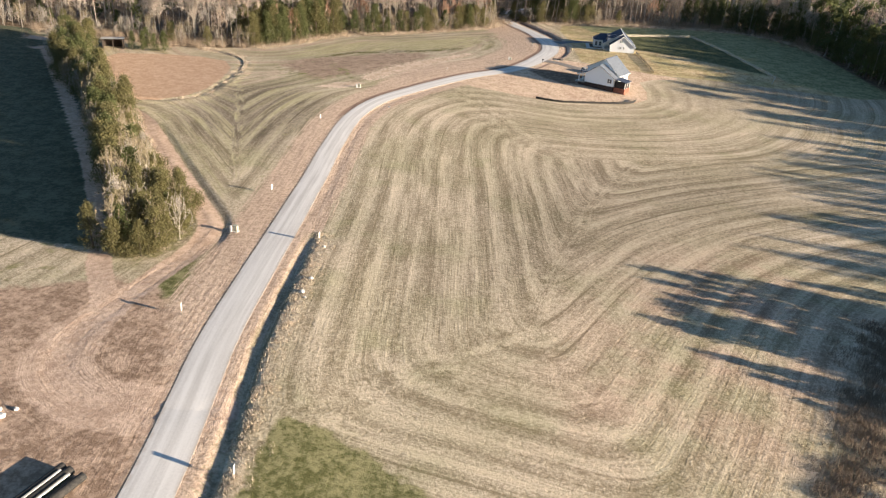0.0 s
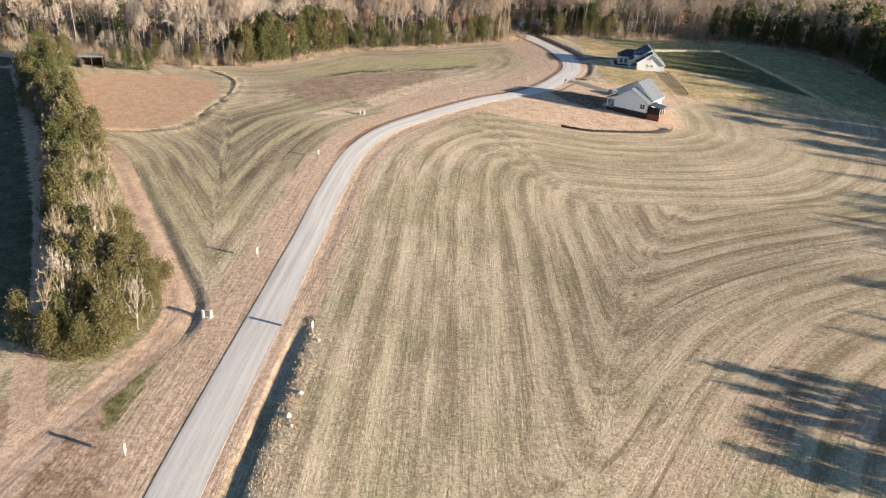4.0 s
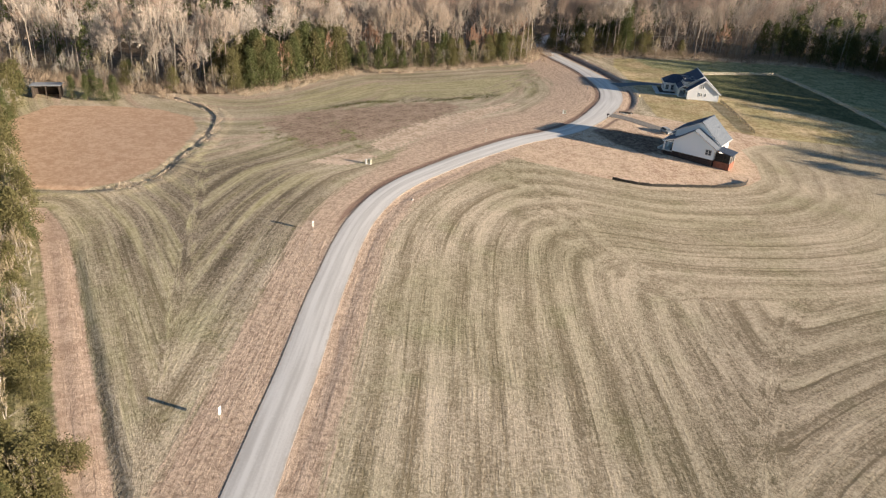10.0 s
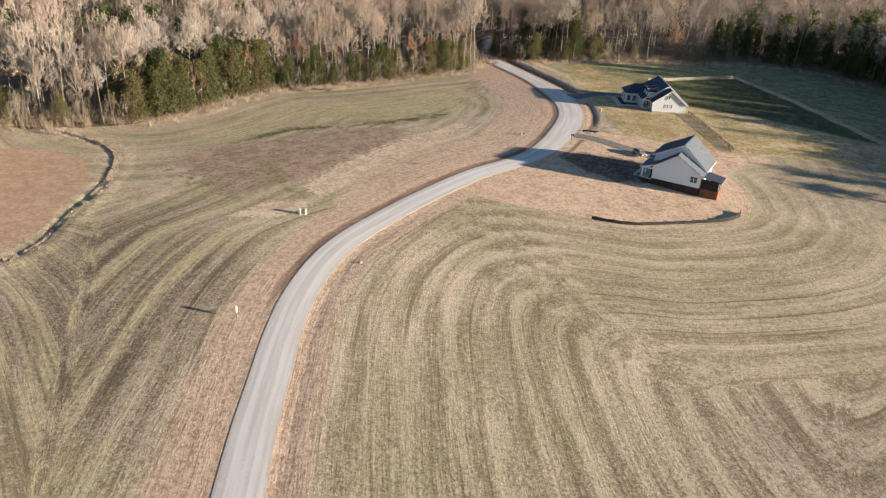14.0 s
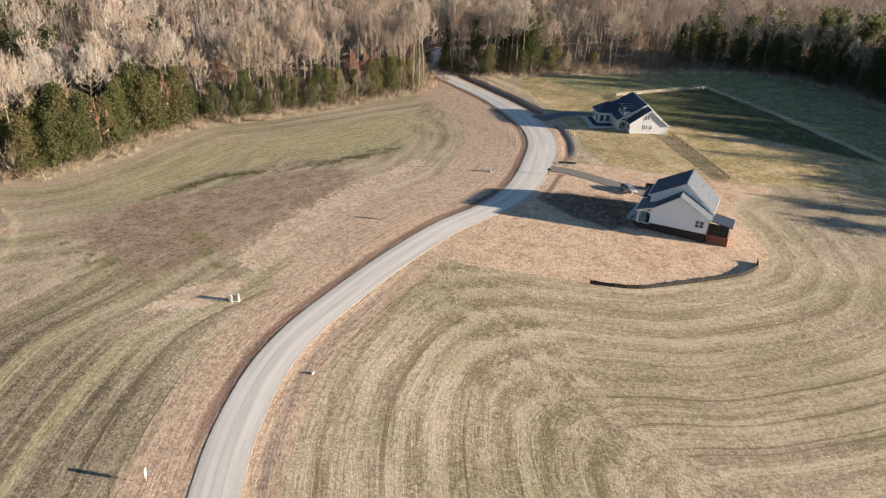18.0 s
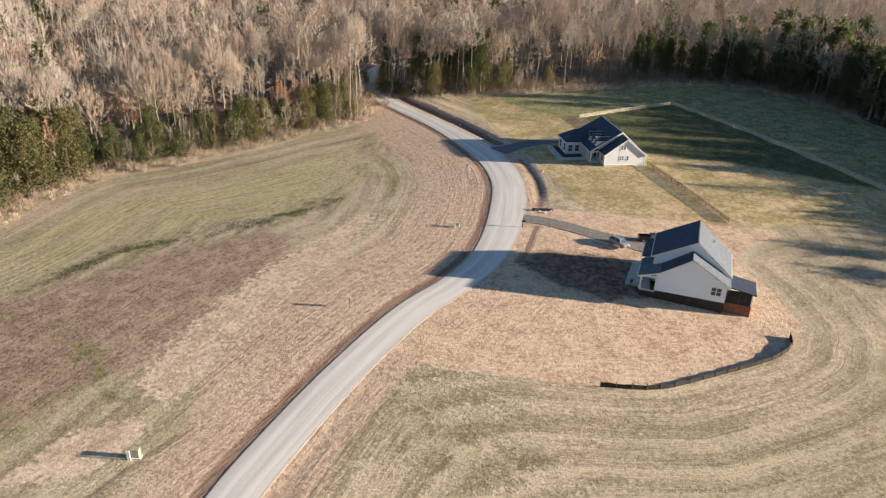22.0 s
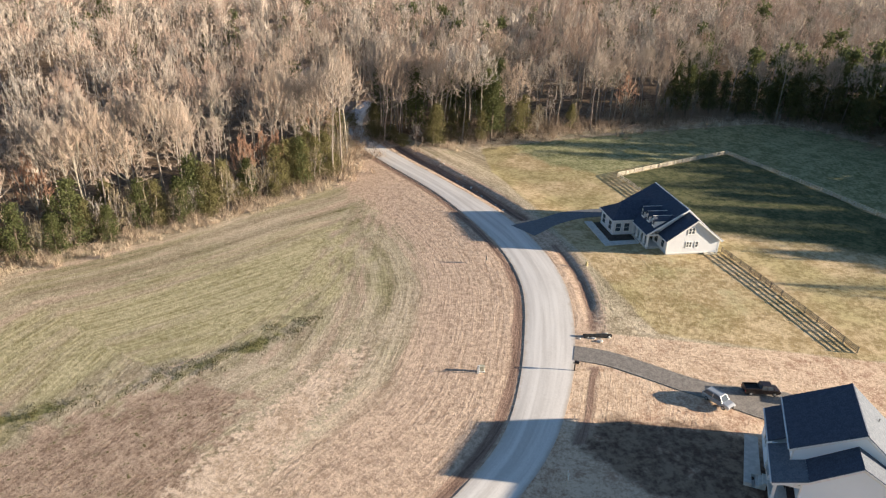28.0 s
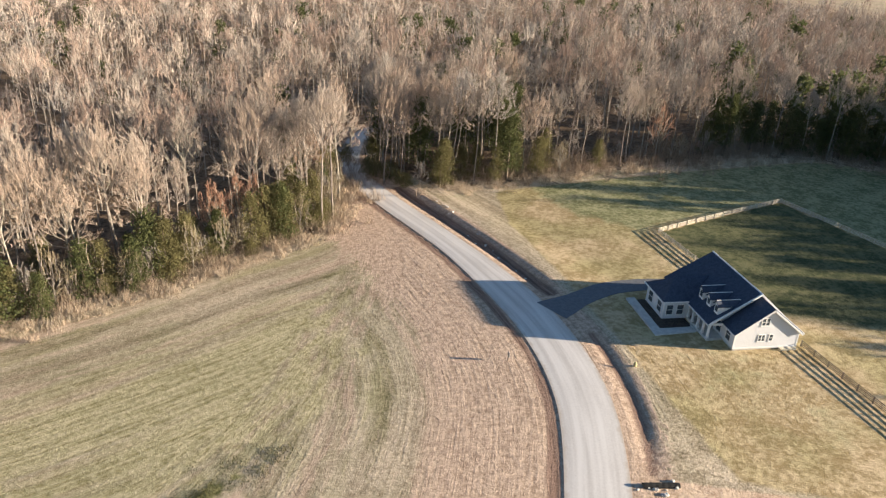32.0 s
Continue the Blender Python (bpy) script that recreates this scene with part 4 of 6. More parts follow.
def house_cream():
    h = empty("house", 56.3, 279.0, 0.0, -6.0, "off-white gabled house with navy shingle roof, dormers and white porch", "house")
    W = 8.7
    part("foundation", box_bm(0.08, W - 0.08, 0.08, 15.5, 0.2, 2.05), CONCRETE, h, "pale block foundation")
    part("wall", prism_bm([(0, 2.05), (W, 2.05), (W, 4.35), (W / 2, 7.55), (0, 4.35)], 0, 3.2), SIDING_CREAM, h)
    part("wall", prism_bm([(0, 2.05), (W, 2.05), (W, 4.35), (W / 2, 7.95), (0, 5.0)], 3.2, 15.6), SIDING_CREAM, h)
    part("roof", slab_bm([(W / 2, -0.35, 7.75), (-0.4, -0.35, 4.25), (-0.4, 3.0, 4.25), (W / 2, 3.0, 7.75)], 0.14), SHINGLE, h)
    part("roof", slab_bm([(W / 2, -0.35, 7.75), (W + 0.45, -0.35, 4.1), (W + 0.45, 3.0, 4.1), (W / 2, 3.0, 7.75)], 0.14), SHINGLE, h)
    part("roof", slab_bm([(W / 2, 2.9, 8.2), (-2.5, 2.4, 4.25), (-2.5, 9.0, 4.25), (-2.5, 15.9, 4.25), (W / 2, 15.9, 8.2)], 0.14), SHINGLE, h)
    part("roof", slab_bm([(W / 2, 2.9, 8.2), (W + 0.45, 2.9, 4.15), (W + 0.45, 15.9, 4.15), (W / 2, 15.9, 8.2)], 0.14), SHINGLE, h)
    part("ridge_cap", prism_bm([(W / 2 - 0.16, 8.16), (W / 2 + 0.16, 8.16), (W / 2, 8.27)], 2.9, 15.9), TRIM, h)
    for x0, z0, x1, z1, y in ((W / 2, 7.67, -0.4, 4.17, -0.37), (W / 2, 7.67, W + 0.45, 4.02, -0.37), (W / 2, 8.22, W + 0.45, 4.17, 2.88)):
        rake(h, x0, z0, x1, z1, y)
    part("rake_board", slab_bm([(W / 2, 2.72, 8.28), (-2.5, 2.22, 4.33), (-2.5, 2.42, 4.33), (W / 2, 2.92, 8.28)], 0.2), TRIM, h)
    gutter(h, -0.46, 4.25, -0.35, 2.3)
    gutter(h, -2.56, 4.25, 2.4, 8.3)
    gutter(h, W + 0.5, 4.12, -0.35, 15.9)
    for x in (0, W):
        part("corner_board", box_bm(x - 0.09, x + 0.09, -0.03, 0.1, 2.05, 4.3), TRIM, h)
    part("skirt_board", box_bm(-0.02, W + 0.02, -0.035, 0.0, 2.0, 2.2), TRIM, h)
    window(h, 3.7, -0.01, 5.8, 1.0, 0.95, "-y", 2)
    window(h, 3.6, -0.01, 3.5, 0.8, 0.85, "-y", 2)
    window(h, 4.9, -0.01, 3.5, 0.45, 0.85, "-y", 1)
    window(h, -0.01, 1.5, 3.3, 1.0, 1.5, "-x", 1)
    # garden-side steps and air handler at the gable's foot
    for x in (6.6, 7.1, 7.6, 8.1):
        part("crawl_post", box_bm(x - 0.09, x + 0.09, -0.5, -0.32, 0.8, 2.0), TRIM, h)
    part("stoop", box_bm(6.3, 8.5, -0.6, -0.06, 1.85, 2.05), WOOD, h)
    # porch
    part("porch_floor", box_bm(-2.2, -0.02, 2.6, 8.4, 1.0, 2.1), CONCRETE, h)
    part("porch_beam", box_bm(-2.25, -1.95, 2.6, 8.4, 3.95, 4.2), TRIM, h)
    part("porch_beam", box_bm(-1.95, 0.0, 2.6, 2.85, 3.95, 4.2), TRIM, h)
    for y in (2.75, 4.1, 5.5, 6.9, 8.2):
        column(h, -2.08, y, 2.1, 3.95)
    for y in (3.9, 7.3):
        window(h, -0.01, y, 3.2, 1.1, 1.5, "-x", 1)
    part("front_door", box_bm(-0.07, -0.005, 5.2, 6.2, 2.1, 4.15), DARKWOOD, h, "dark front door under the porch")
    for i in range(3):
        part("step", box_bm(-2.5 - 0.3 * i, -2.2 - 0.3 * i, 5.0, 6.6, 0.9, 1.9 - 0.25 * i), CONCRETE, h)
    # dormers
    for y in (3.75, 5.8, 7.85):
        d = part("dormer", prism_bm([(-1.0, 4.6), (2.4, 4.6), (2.4, 6.35), (-1.0, 6.35)], y - 0.5, y + 0.5), TRIM, h, "small dormer with a white front")
        part("dormer_roof", slab_bm([(-1.25, y, 7.0), (-1.25, y - 0.72, 6.3), (0.95, y - 0.72, 6.3), (2.1, y, 7.0)], 0.07), SHINGLE, d)
        part("dormer_roof", slab_bm([(-1.25, y, 7.0), (-1.25, y + 0.72, 6.3), (0.95, y + 0.72, 6.3), (2.1, y, 7.0)], 0.07), SHINGLE, d)
        bm = bmesh.new()
        q = [bm.verts.new(c) for c in ((-1.02, y - 0.6, 6.33), (-1.02, y + 0.6, 6.33), (-1.02, y, 6.9), (-0.95, y - 0.6, 6.33), (-0.95, y + 0.6, 6.33), (-0.95, y, 6.9))]
        for f in ((0, 1, 2), (5, 4, 3), (0, 3, 4, 1), (1, 4, 5, 2), (2, 5, 3, 0)):
            bm.faces.new([q[i] for i in f])
        bmesh.ops.recalc_face_normals(bm, faces=bm.faces)
        part("dormer_gable", bm, TRIM, d)
        part("ridge_strip", box_bm(-1.25, 2.1, y - 0.04, y + 0.04, 6.99, 7.04), TRIM, d)
        part("pane", box_bm(-1.05, -1.005, y - 0.28, y + 0.28, 5.45, 6.2), GLASS, d)
    # garage wing
    part("garage_wall", box_bm(-5.6, -0.02, 8.6, 14.0, 1.0, 4.4), SIDING_CREAM, h)
    part("garage_roof", slab_bm([(-3.4, 11.3, 6.55), (-5.95, 8.25, 4.4), (-2.2, 8.25, 4.4), (1.6, 11.3, 6.75)], 0.14), SHINGLE, h)
    part("garage_roof", slab_bm([(-3.4, 11.3, 6.55), (-5.95, 14.35, 4.4), (-2.2, 14.35, 4.4), (1.6, 11.3, 6.75)], 0.14), SHINGLE, h)
    part("garage_roof", slab_bm([(-3.4, 11.3, 6.55), (-5.95, 8.25, 4.4), (-5.95, 14.35, 4.4)], 0.14), SHINGLE, h)
    part("gutter", box_bm(-6.06, -5.94, 8.2, 14.4, 4.28, 4.42), TRIM, h)
    part("gutter", box_bm(-5.9, -2.3, 8.15, 8.27, 4.28, 4.42), TRIM, h)
    part("trim_band", box_bm(-5.63, -5.6, 8.55, 14.05, 1.55, 1.75), TRIM, h)
    part("trim_band", box_bm(-5.63, -2.3, 8.57, 8.6, 1.55, 1.75), TRIM, h)
    part("corner_board", box_bm(-5.66, -5.5, 8.54, 8.68, 1.6, 4.3), TRIM, h)
    for y in (9.8, 12.6):
        window(h, -5.61, y, 3.05, 1.2, 1.5, "-x", 1)
    for x in (-4.7, -3.2):
        window(h, x, 8.59, 3.05, 0.9, 1.4, "-y", 1)
    return h


house_grey()
house_cream()


def laid(name, ring, thick, mat, label, category, lift=0.06):
    """A flat slab on the ground with that outline."""
    bm = bmesh.new()
    z = max(level(x, y) for x, y in ring) + lift
    a = [bm.verts.new((x, y, z)) for x, y in ring]
    b = [bm.verts.new((x, y, z - thick)) for x, y in ring]
    fs = [bm.faces.new(a), bm.faces.new(b[::-1])]
    for i in range(len(ring)):
        j = (i + 1) % len(ring)
        fs.append(bm.faces.new((a[i], b[i], b[j], a[j])))
    bmesh.ops.recalc_face_normals(bm, faces=fs)
    return tagged(part(name, bm, mat), label, category)


def at_house(ox, oy, turn, pts):
    m = pose(ox, oy, 0, 0, 0, turn)
    return [tuple((m @ Vector((x, y, 0)))[:2]) for x, y in pts]


laid("front_walk", at_house(56.3, 279, -6, [(-8.3, 4.4), (-2.4, 4.8), (-2.4, 6.2), (-7.0, 6.0), (-7.0, 14.6), (-8.3, 14.6)]), 0.6, CONCRETE, "pale concrete walk round a dark planting bed", "path")
laid("planting_bed", at_house(56.3, 279, -6, [(-6.9, 6.1), (-2.4, 6.3), (-2.4, 8.5), (-5.7, 8.5), (-5.7, 14.0), (-6.9, 14.0)]), 0.4, DARKWOOD, "dark mulch bed before the off-white house", "bed", 0.05)
laid("front_walk", at_house(45.3, 228.1, -33.8, [(-8.9, -0.6), (-8.2, -0.6), (-8.2, 0.95), (-7.3, 0.95), (-7.3, 7.2), (-8.6, 7.2)]), 0.6, CONCRETE, "pale concrete walk before the grey house", "path")


# ---- fences ----
def board_fence(ring, label, wood, step=2.45):
    """A four-board wooden fence along a line of corners."""
    post = box_bm(-0.065, 0.065, -0.065, 0.065, -0.4, 0.93)
    pm = bpy.data.meshes.new("fence_post")
    post.to_mesh(pm)
    post.free()
    pm.materials.append(wood)
    first = ring[0]
    fence = tagged(new("fence"), label, "fence")
    fence.matrix_basis = pose(first[0], first[1], level(*first))
    inv = fence.matrix_basis.inverted()
    for a, b in zip(ring[:-1], ring[1:]):
        a, b = Vector(a), Vector(b)
        L = (b - a).length
        n = round(L / step)
        pts = [a + (b - a) * (i / n) for i in range(n + 1)]
        ang = math.degrees(math.atan2((b - a).y, (b - a).x))
        zs = [level(p.x, p.y) for p in pts]
        for p, z in zip(pts, zs):
            put("post", pm, fence, m=inv @ pose(p.x, p.y, z, 0, 0, ang))
        for i in range(n):
            d = pts[i + 1] - pts[i]
            l = d.length
            rise = math.degrees(math.atan2(zs[i + 1] - zs[i], l))
            for hgt in (0.14, 0.35, 0.57, 0.79):
                key = "rail_board " + wood.name
                if key not in bpy.data.meshes:
                    bm = box_bm(0, 1, -0.02, 0.02, -0.05, 0.05)
                    rm = bpy.data.meshes.new(key)
                    bm.to_mesh(rm)
                    bm.free()
                    rm.materials.append(wood)
                m = pose(pts[i].x, pts[i].y, zs[i] + hgt, 0, -rise, ang) @ pose(0, 0.085, 0) @ Matrix.Diagonal((l, 1, 1, 1))
                put("rail", bpy.data.meshes[key], fence, m=inv @ m)
    return fence


# this run's shade is put into its wood colour
board_fence([(65.9, 278.2), (66.0, 249.2)], "four-board paddock fence beside the off-white house, coloured dark as in shade", WOOD_SHADED)
board_fence([(66.6, 297), (66.9, 315.5), (99.2, 325.2), (103.5, 300), (109.2, 255.3), (104.8, 246.7)], "pale wooden four-board fence round the back lawn", WOOD)


def silt_fence():
    line = smooth_line([(23.6, 211.2), (28, 209.9), (31.6, 209.5), (36, 210.1), (41.5, 211.0), (47, 212.0), (50.5, 213.1), (52.8, 214.6), (53.6, 216.2)], 0.9)
    f = tagged(new("silt_fence"), "low black silt fence on wooden stakes at the lot's edge", "fence")
    f.matrix_basis = pose(line[0][0], line[0][1], level(*line[0]))
    o = Vector(f.matrix_basis.translation)
    verts, faces = [], []
    for i, (x, y) in enumerate(line):
        z = level(x, y)
        sag = 0.62 + 0.06 * math.sin(i * 1.9) + (0.15 if i > len(line) - 8 else 0)
        for dx in (-0.02, 0.02):
            verts += [(x - o.x, y - o.y + dx, z - o.z - 0.1), (x - o.x, y - o.y + dx, z - o.z + sag)]
    for i in range(len(line) - 1):
        a, b = 4 * i, 4 * i + 4
        faces += [(a, b, b + 1, a + 1), (a + 2, a + 3, b + 3, b + 2), (a + 1, b + 1, b + 3, a + 3)]
    put("fabric", mesh_of("fabric", verts, faces, FABRIC), f)
    sm = bpy.data.meshes.new("stake")
    bm = box_bm(-0.03, 0.03, -0.03, 0.03, -0.2, 0.95)
    bm.to_mesh(sm)
    bm.free()
    sm.materials.append(BARK_DARK)
    for x, y in line[::2]:
        put("stake", sm, f, m=pose(x - o.x, y - o.y - 0.06, level(x, y) - o.z))


silt_fence()


# ---- markers, boxes, mailboxes ----
def lot_sign(x, y, h=1.5):
    """A stake with a small sign board at its top, facing the lane."""
    ob = empty("lot_sign", x, y, level(x, y), random.uniform(70, 100), "small pale lot sign on a slim wooden stake", "sign", "lot signs")
    part("stake", box_bm(-0.03, 0.03, -0.03, 0.03, -0.3, h * 0.95), WOOD, ob)
    part("board", box_bm(-0.24, 0.24, -0.055, -0.032, h * 0.45, h, 0.008), PLASTIC, ob)
    part("print", box_bm(-0.17, 0.17, -0.06, -0.0555, h * 0.7, h * 0.78), BOXGREEN, ob, "faded grey bar of print")


for x, y, hh in ((-32.3, 78.8, 1.7), (-17.4, 50.4, 1.7), (-32.6, 176.2, 1.75), (-32.2, 125.3, 1.8), (-2.9, 233.4, 1.6), (20.6, 236.3, 1.6), (27.9, 283.3, 1.2), (-19.5, 103.8, 1.7)):
    lot_sign(x, y, hh)


def pedestal(x, y, w=0.7, h=1.0):
    ob = empty("utility_box", x, y, level(x, y), -15, "pale metal utility box on a concrete pad", "utility box", "utility boxes")
    part("pad", box_bm(-w * 0.7, w * 0.7, -w * 0.6, w * 0.6, -0.2, 0.1), CONCRETE, ob)
    part("cabinet", box_bm(-w / 2, w / 2, -w * 0.4, w * 0.4, 0.1, h, 0.04), BOXGREEN, ob)
    part("lid", box_bm(-w / 2 - 0.04, w / 2 + 0.04, -w * 0.4 - 0.04, w * 0.4 + 0.04, h, h + 0.09, 0.03), BOXGREEN, ob)
    part("door_seam", box_bm(-0.015, 0.015, -w * 0.4 - 0.012, -w * 0.4, 0.2, h - 0.08), STEEL, ob)
    for dx in (-1.05, -0.75):
        part("guard_post", box_bm(dx * w - 0.07, dx * w + 0.07, -0.5, -0.36, -0.2, 1.1, 0.02), PLASTIC, ob)


pedestal(-33.4, 106.4)
pedestal(-27.4, 209.6)
pedestal(18.3, 255.6, 0.5, 0.7)


def mailbox(x, y, turn):
    ob = empty("mailbox", x, y, level(x, y), turn, "black mailbox on a dark wooden post", "mailbox")
    part("post", box_bm(-0.06, 0.06, -0.06, 0.06, -0.3, 1.1), DARKWOOD, ob)
    part("arm", box_bm(-0.05, 0.05, -0.45, 0.25, 1.0, 1.1), DARKWOOD, ob)
    prof = [(-0.12, 1.1), (0.12, 1.1), (0.12, 1.26), (0.08, 1.34), (0, 1.37), (-0.08, 1.34), (-0.12, 1.26)]
    part("box", prism_bm(prof, -0.45, 0.1), BLACKPAINT, ob)


mailbox(29.0, 253.2, 60)


def hydrant(x, y):
    ob = empty("utility_stub", x, y, level(x, y), 20, "short pale yellow utility stub in the grass", "utility stub")
    bm = bmesh.new()
    bmesh.ops.create_cone(bm, segments=10, radius1=0.22, radius2=0.17, depth=0.55, cap_ends=True, matrix=Matrix.Translation((0, 0, 0.24)))
    part("body", bm, ORANGE, ob)
    bm = bmesh.new()
    bmesh.ops.create_cone(bm, segments=10, radius1=0.2, radius2=0.08, depth=0.14, cap_ends=True, matrix=Matrix.Translation((0, 0, 0.58)))
    part("cap", bm, ORANGE, ob)


hydrant(42.4, 278.4)


def culvert(x, y, turn, l=2.4):
    ob = empty("culvert_pipe", x, y, level(x, y), turn, "corrugated drain pipe end with stones at the drive", "pipe")
    bm = bmesh.new()
    n = 14
    ring = []
    for k, xx in enumerate(np.linspace(-l / 2, l / 2, 13)):
        r = 0.30 + (0.02 if k % 2 else 0)
        ring.append([bm.verts.new((xx, math.cos(2 * math.pi * i / n) * r, 0.1 + math.sin(2 * math.pi * i / n) * r)) for i in range(n)])
    for a, b in zip(ring[:-1], ring[1:]):
        for i in range(n):
            bm.faces.new((a[i], a[(i + 1) % n], b[(i + 1) % n], b[i]))
    part("pipe", bm, RUBBER, ob)


culvert(35.0, 259.4, -12, 3.6)


# ---- stones and litter on the verge ----
def stone(x, y, r, seed):
    q = random.Random(seed)
    bm = bmesh.new()
    bmesh.ops.create_icosphere(bm, subdivisions=2, radius=r)
    for v in bm.verts:
        v.co *= 0.8 + 0.4 * noise.noise(v.co * (1.4 / r) + Vector((seed, 0, 0)))
        v.co.z *= 0.65
    ob = part("stone", bm, ROCK)
    ob.matrix_basis = pose(x, y, level(x, y) + r * 0.25, 0, 0, q.uniform(0, 360))
    tagged(ob, "pale fieldstone lying in the dry verge grass", "stone", "verge stones")


for i, (x, y, r) in enumerate(((-17.1, 192.3, 0.32), (-18.2, 90.5, 0.4), (-18.6, 86.3, 0.45), (-17.9, 84.8, 0.3), (-18.4, 102, 0.3), (-42.8, 57.3, 0.55), (-43.6, 58.4, 0.4), (-42.0, 58.6, 0.35),
                               (-43.2, 56.4, 0.45), (-47.7, 96.6, 0.7), (-48.6, 97.4, 0.5))):
    stone(x, y, r, i)


for i in range(14):
    stone(random.uniform(32.5, 36.5), random.uniform(257.6, 260.2), random.uniform(0.12, 0.28), 40 + i)
for i in range(16):
    yy = random.uniform(300, 340)
    stone(38.2 - (yy - 300) * 0.15 + random.uniform(-0.6, 1.6), yy, random.uniform(0.12, 0.3), 60 + i)


def pipes(x, y):
    ob = empty("drain_pipes", x, y, level(x, y), -22, "black plastic drain pipes with pale laths on bare earth", "pipes")
    for i, (dx, r) in enumerate(((-0.9, 0.45), (0.0, 0.45), (1.5, 0.4))):
        bm = bmesh.new()
        bmesh.ops.create_cone(bm, segments=16, radius1=r, radius2=r, depth=5.5, cap_ends=False, matrix=Matrix.Translation((dx, 0, r)) @ Matrix.Rotation(radians(90), 4, "X"))
        part("pipe", bm, FABRIC, ob)
    for dx in (-0.35, 0.75):
        part("lath", box_bm(dx - 0.08, dx + 0.08, -2.6, 2.0, 0.86, 0.98), ROCK, ob)


pipes(-33.2, 47.6)


# ---- vehicles ----
def wheel(parent, x, y, r=0.36, w=0.24):
    bm = bmesh.new()
    bmesh.ops.create_cone(bm, segments=18, radius1=r, radius2=r, depth=w, cap_ends=True, matrix=Matrix.Translation((x, y, r)) @ Matrix.Rotation(radians(90), 4, "X"))
    bmesh.ops.bevel(bm, geom=[e for e in bm.edges if len(e.link_faces) == 2 and e.calc_face_angle() > 1], offset=0.04, segments=1, affect="EDGES")
    wh = part("wheel", bm, RUBBER, parent)
    bm = bmesh.new()
    bmesh.ops.create_cone(bm, segments=14, radius1=r * 0.6, radius2=r * 0.6, depth=w + 0.03, cap_ends=True, matrix=Matrix.Translation((x, y, r)) @ Matrix.Rotation(radians(90), 4, "X"))
    part("rim", bm, STEEL, wh)


def vehicle(name, x, y, turn, paint, label, length=4.8, bed=False):
    ob = empty(name, x, y, level(x, y) + 0.09, turn, label, "car" if not bed else "pickup truck")
    ob.matrix_basis = ob.matrix_basis @ Matrix.Diagonal((1 / UNIT, 1 / UNIT, 1 / UNIT, 1))
    L, w = length / 2, 0.93
    low = [(-L, 0.45), (-L + 0.1, 0.32), (L - 0.15, 0.32), (L, 0.5), (L - 0.05, 0.8), (L - 0.35, 0.98), (L * 0.42, 1.06), (-L + 0.05, 1.06), (-L, 0.95)]
    bm = prism_bm(low, -w, w)
    bmesh.ops.bevel(bm, geom=[e for e in bm.edges if abs(abs(e.verts[0].co.y) - w) < 1e-4 and abs(abs(e.verts[1].co.y) - w) < 1e-4 and e.verts[0].co.y * e.verts[1].co.y > 0],
                    offset=0.09, segments=2, affect="EDGES")
    part("body", bm, paint, ob)
    if bed:
        r0, r1 = -0.2, 1.35
        part("bed_floor", box_bm(-L + 0.15, -0.45, -0.75, 0.75, 1.055, 1.075), RUBBER, ob)
        for s in (-1, 1):
            part("bed_side", box_bm(-L + 0.05, -0.4, s * 0.84 - 0.07, s * 0.84 + 0.07, 1.05, 1.3, 0.02), paint, ob)
        part("tailgate", box_bm(-L, -L + 0.1, -0.84, 0.84, 1.0, 1.3, 0.02), paint, ob)
    else:
        r0, r1 = -L + 0.5, L * 0.28
    x0, x1 = (r0 - 0.15, r1 + 0.5)
    cab = [(x0 - (0 if bed else 0.3), 1.05), (x1, 1.05), (r1 - 0.1, 1.66), (r0 + 0.05, 1.7)]
    bm = bmesh.new()
    a = [bm.verts.new((px, (0.86 if i < 2 else 0.70), pz)) for i, (px, pz) in enumerate(cab)]
    b = [bm.verts.new((px, -(0.86 if i < 2 else 0.70), pz)) for i, (px, pz) in enumerate(cab)]
    fs = [bm.faces.new(a), bm.faces.new(b[::-1])] + [bm.faces.new((a[i], b[i], b[(i + 1) % 4], a[(i + 1) % 4])) for i in range(4)]
    bmesh.ops.recalc_face_normals(bm, faces=fs)
    part("glasshouse", bm, GLASS, ob)
    part("roof_panel", box_bm(r0, r1 - 0.08, -0.71, 0.71, 1.66, 1.74, 0.03), paint, ob)
    for px0, px1 in ((cab[1][0], cab[2][0]), (cab[0][0], cab[3][0]), ((r0 + r1) / 2 + 0.05, (r0 + r1) / 2)):
        for s in (-1, 1):
            bm = bmesh.new()
            for (ax, ay, az), (cx, cy, cz) in (((px0, s * 0.87, 1.05), (px1, s * 0.715, 1.7)),):
                d = 0.06
                q = [bm.verts.new(v) for v in ((ax - d, ay, az), (ax + d, ay, az), (cx + d, cy, cz), (cx - d, cy, cz), (ax - d, ay - s * 0.05, az), (ax + d, ay - s * 0.05, az), (cx + d, cy - s * 0.05, cz), (cx - d, cy - s * 0.05, cz))]
                for f in ((0, 1, 2, 3), (7, 6, 5, 4), (0, 4, 5, 1), (1, 5, 6, 2), (2, 6, 7, 3), (3, 7, 4, 0)):
                    bm.faces.new([q[i] for i in f])
                bmesh.ops.recalc_face_normals(bm, faces=bm.faces)
            part("pillar", bm, paint, ob)
    for wx in (-L + 0.95, L - 0.95):
        for s in (-1, 1):
            wheel(ob, wx, s * (w - 0.1))
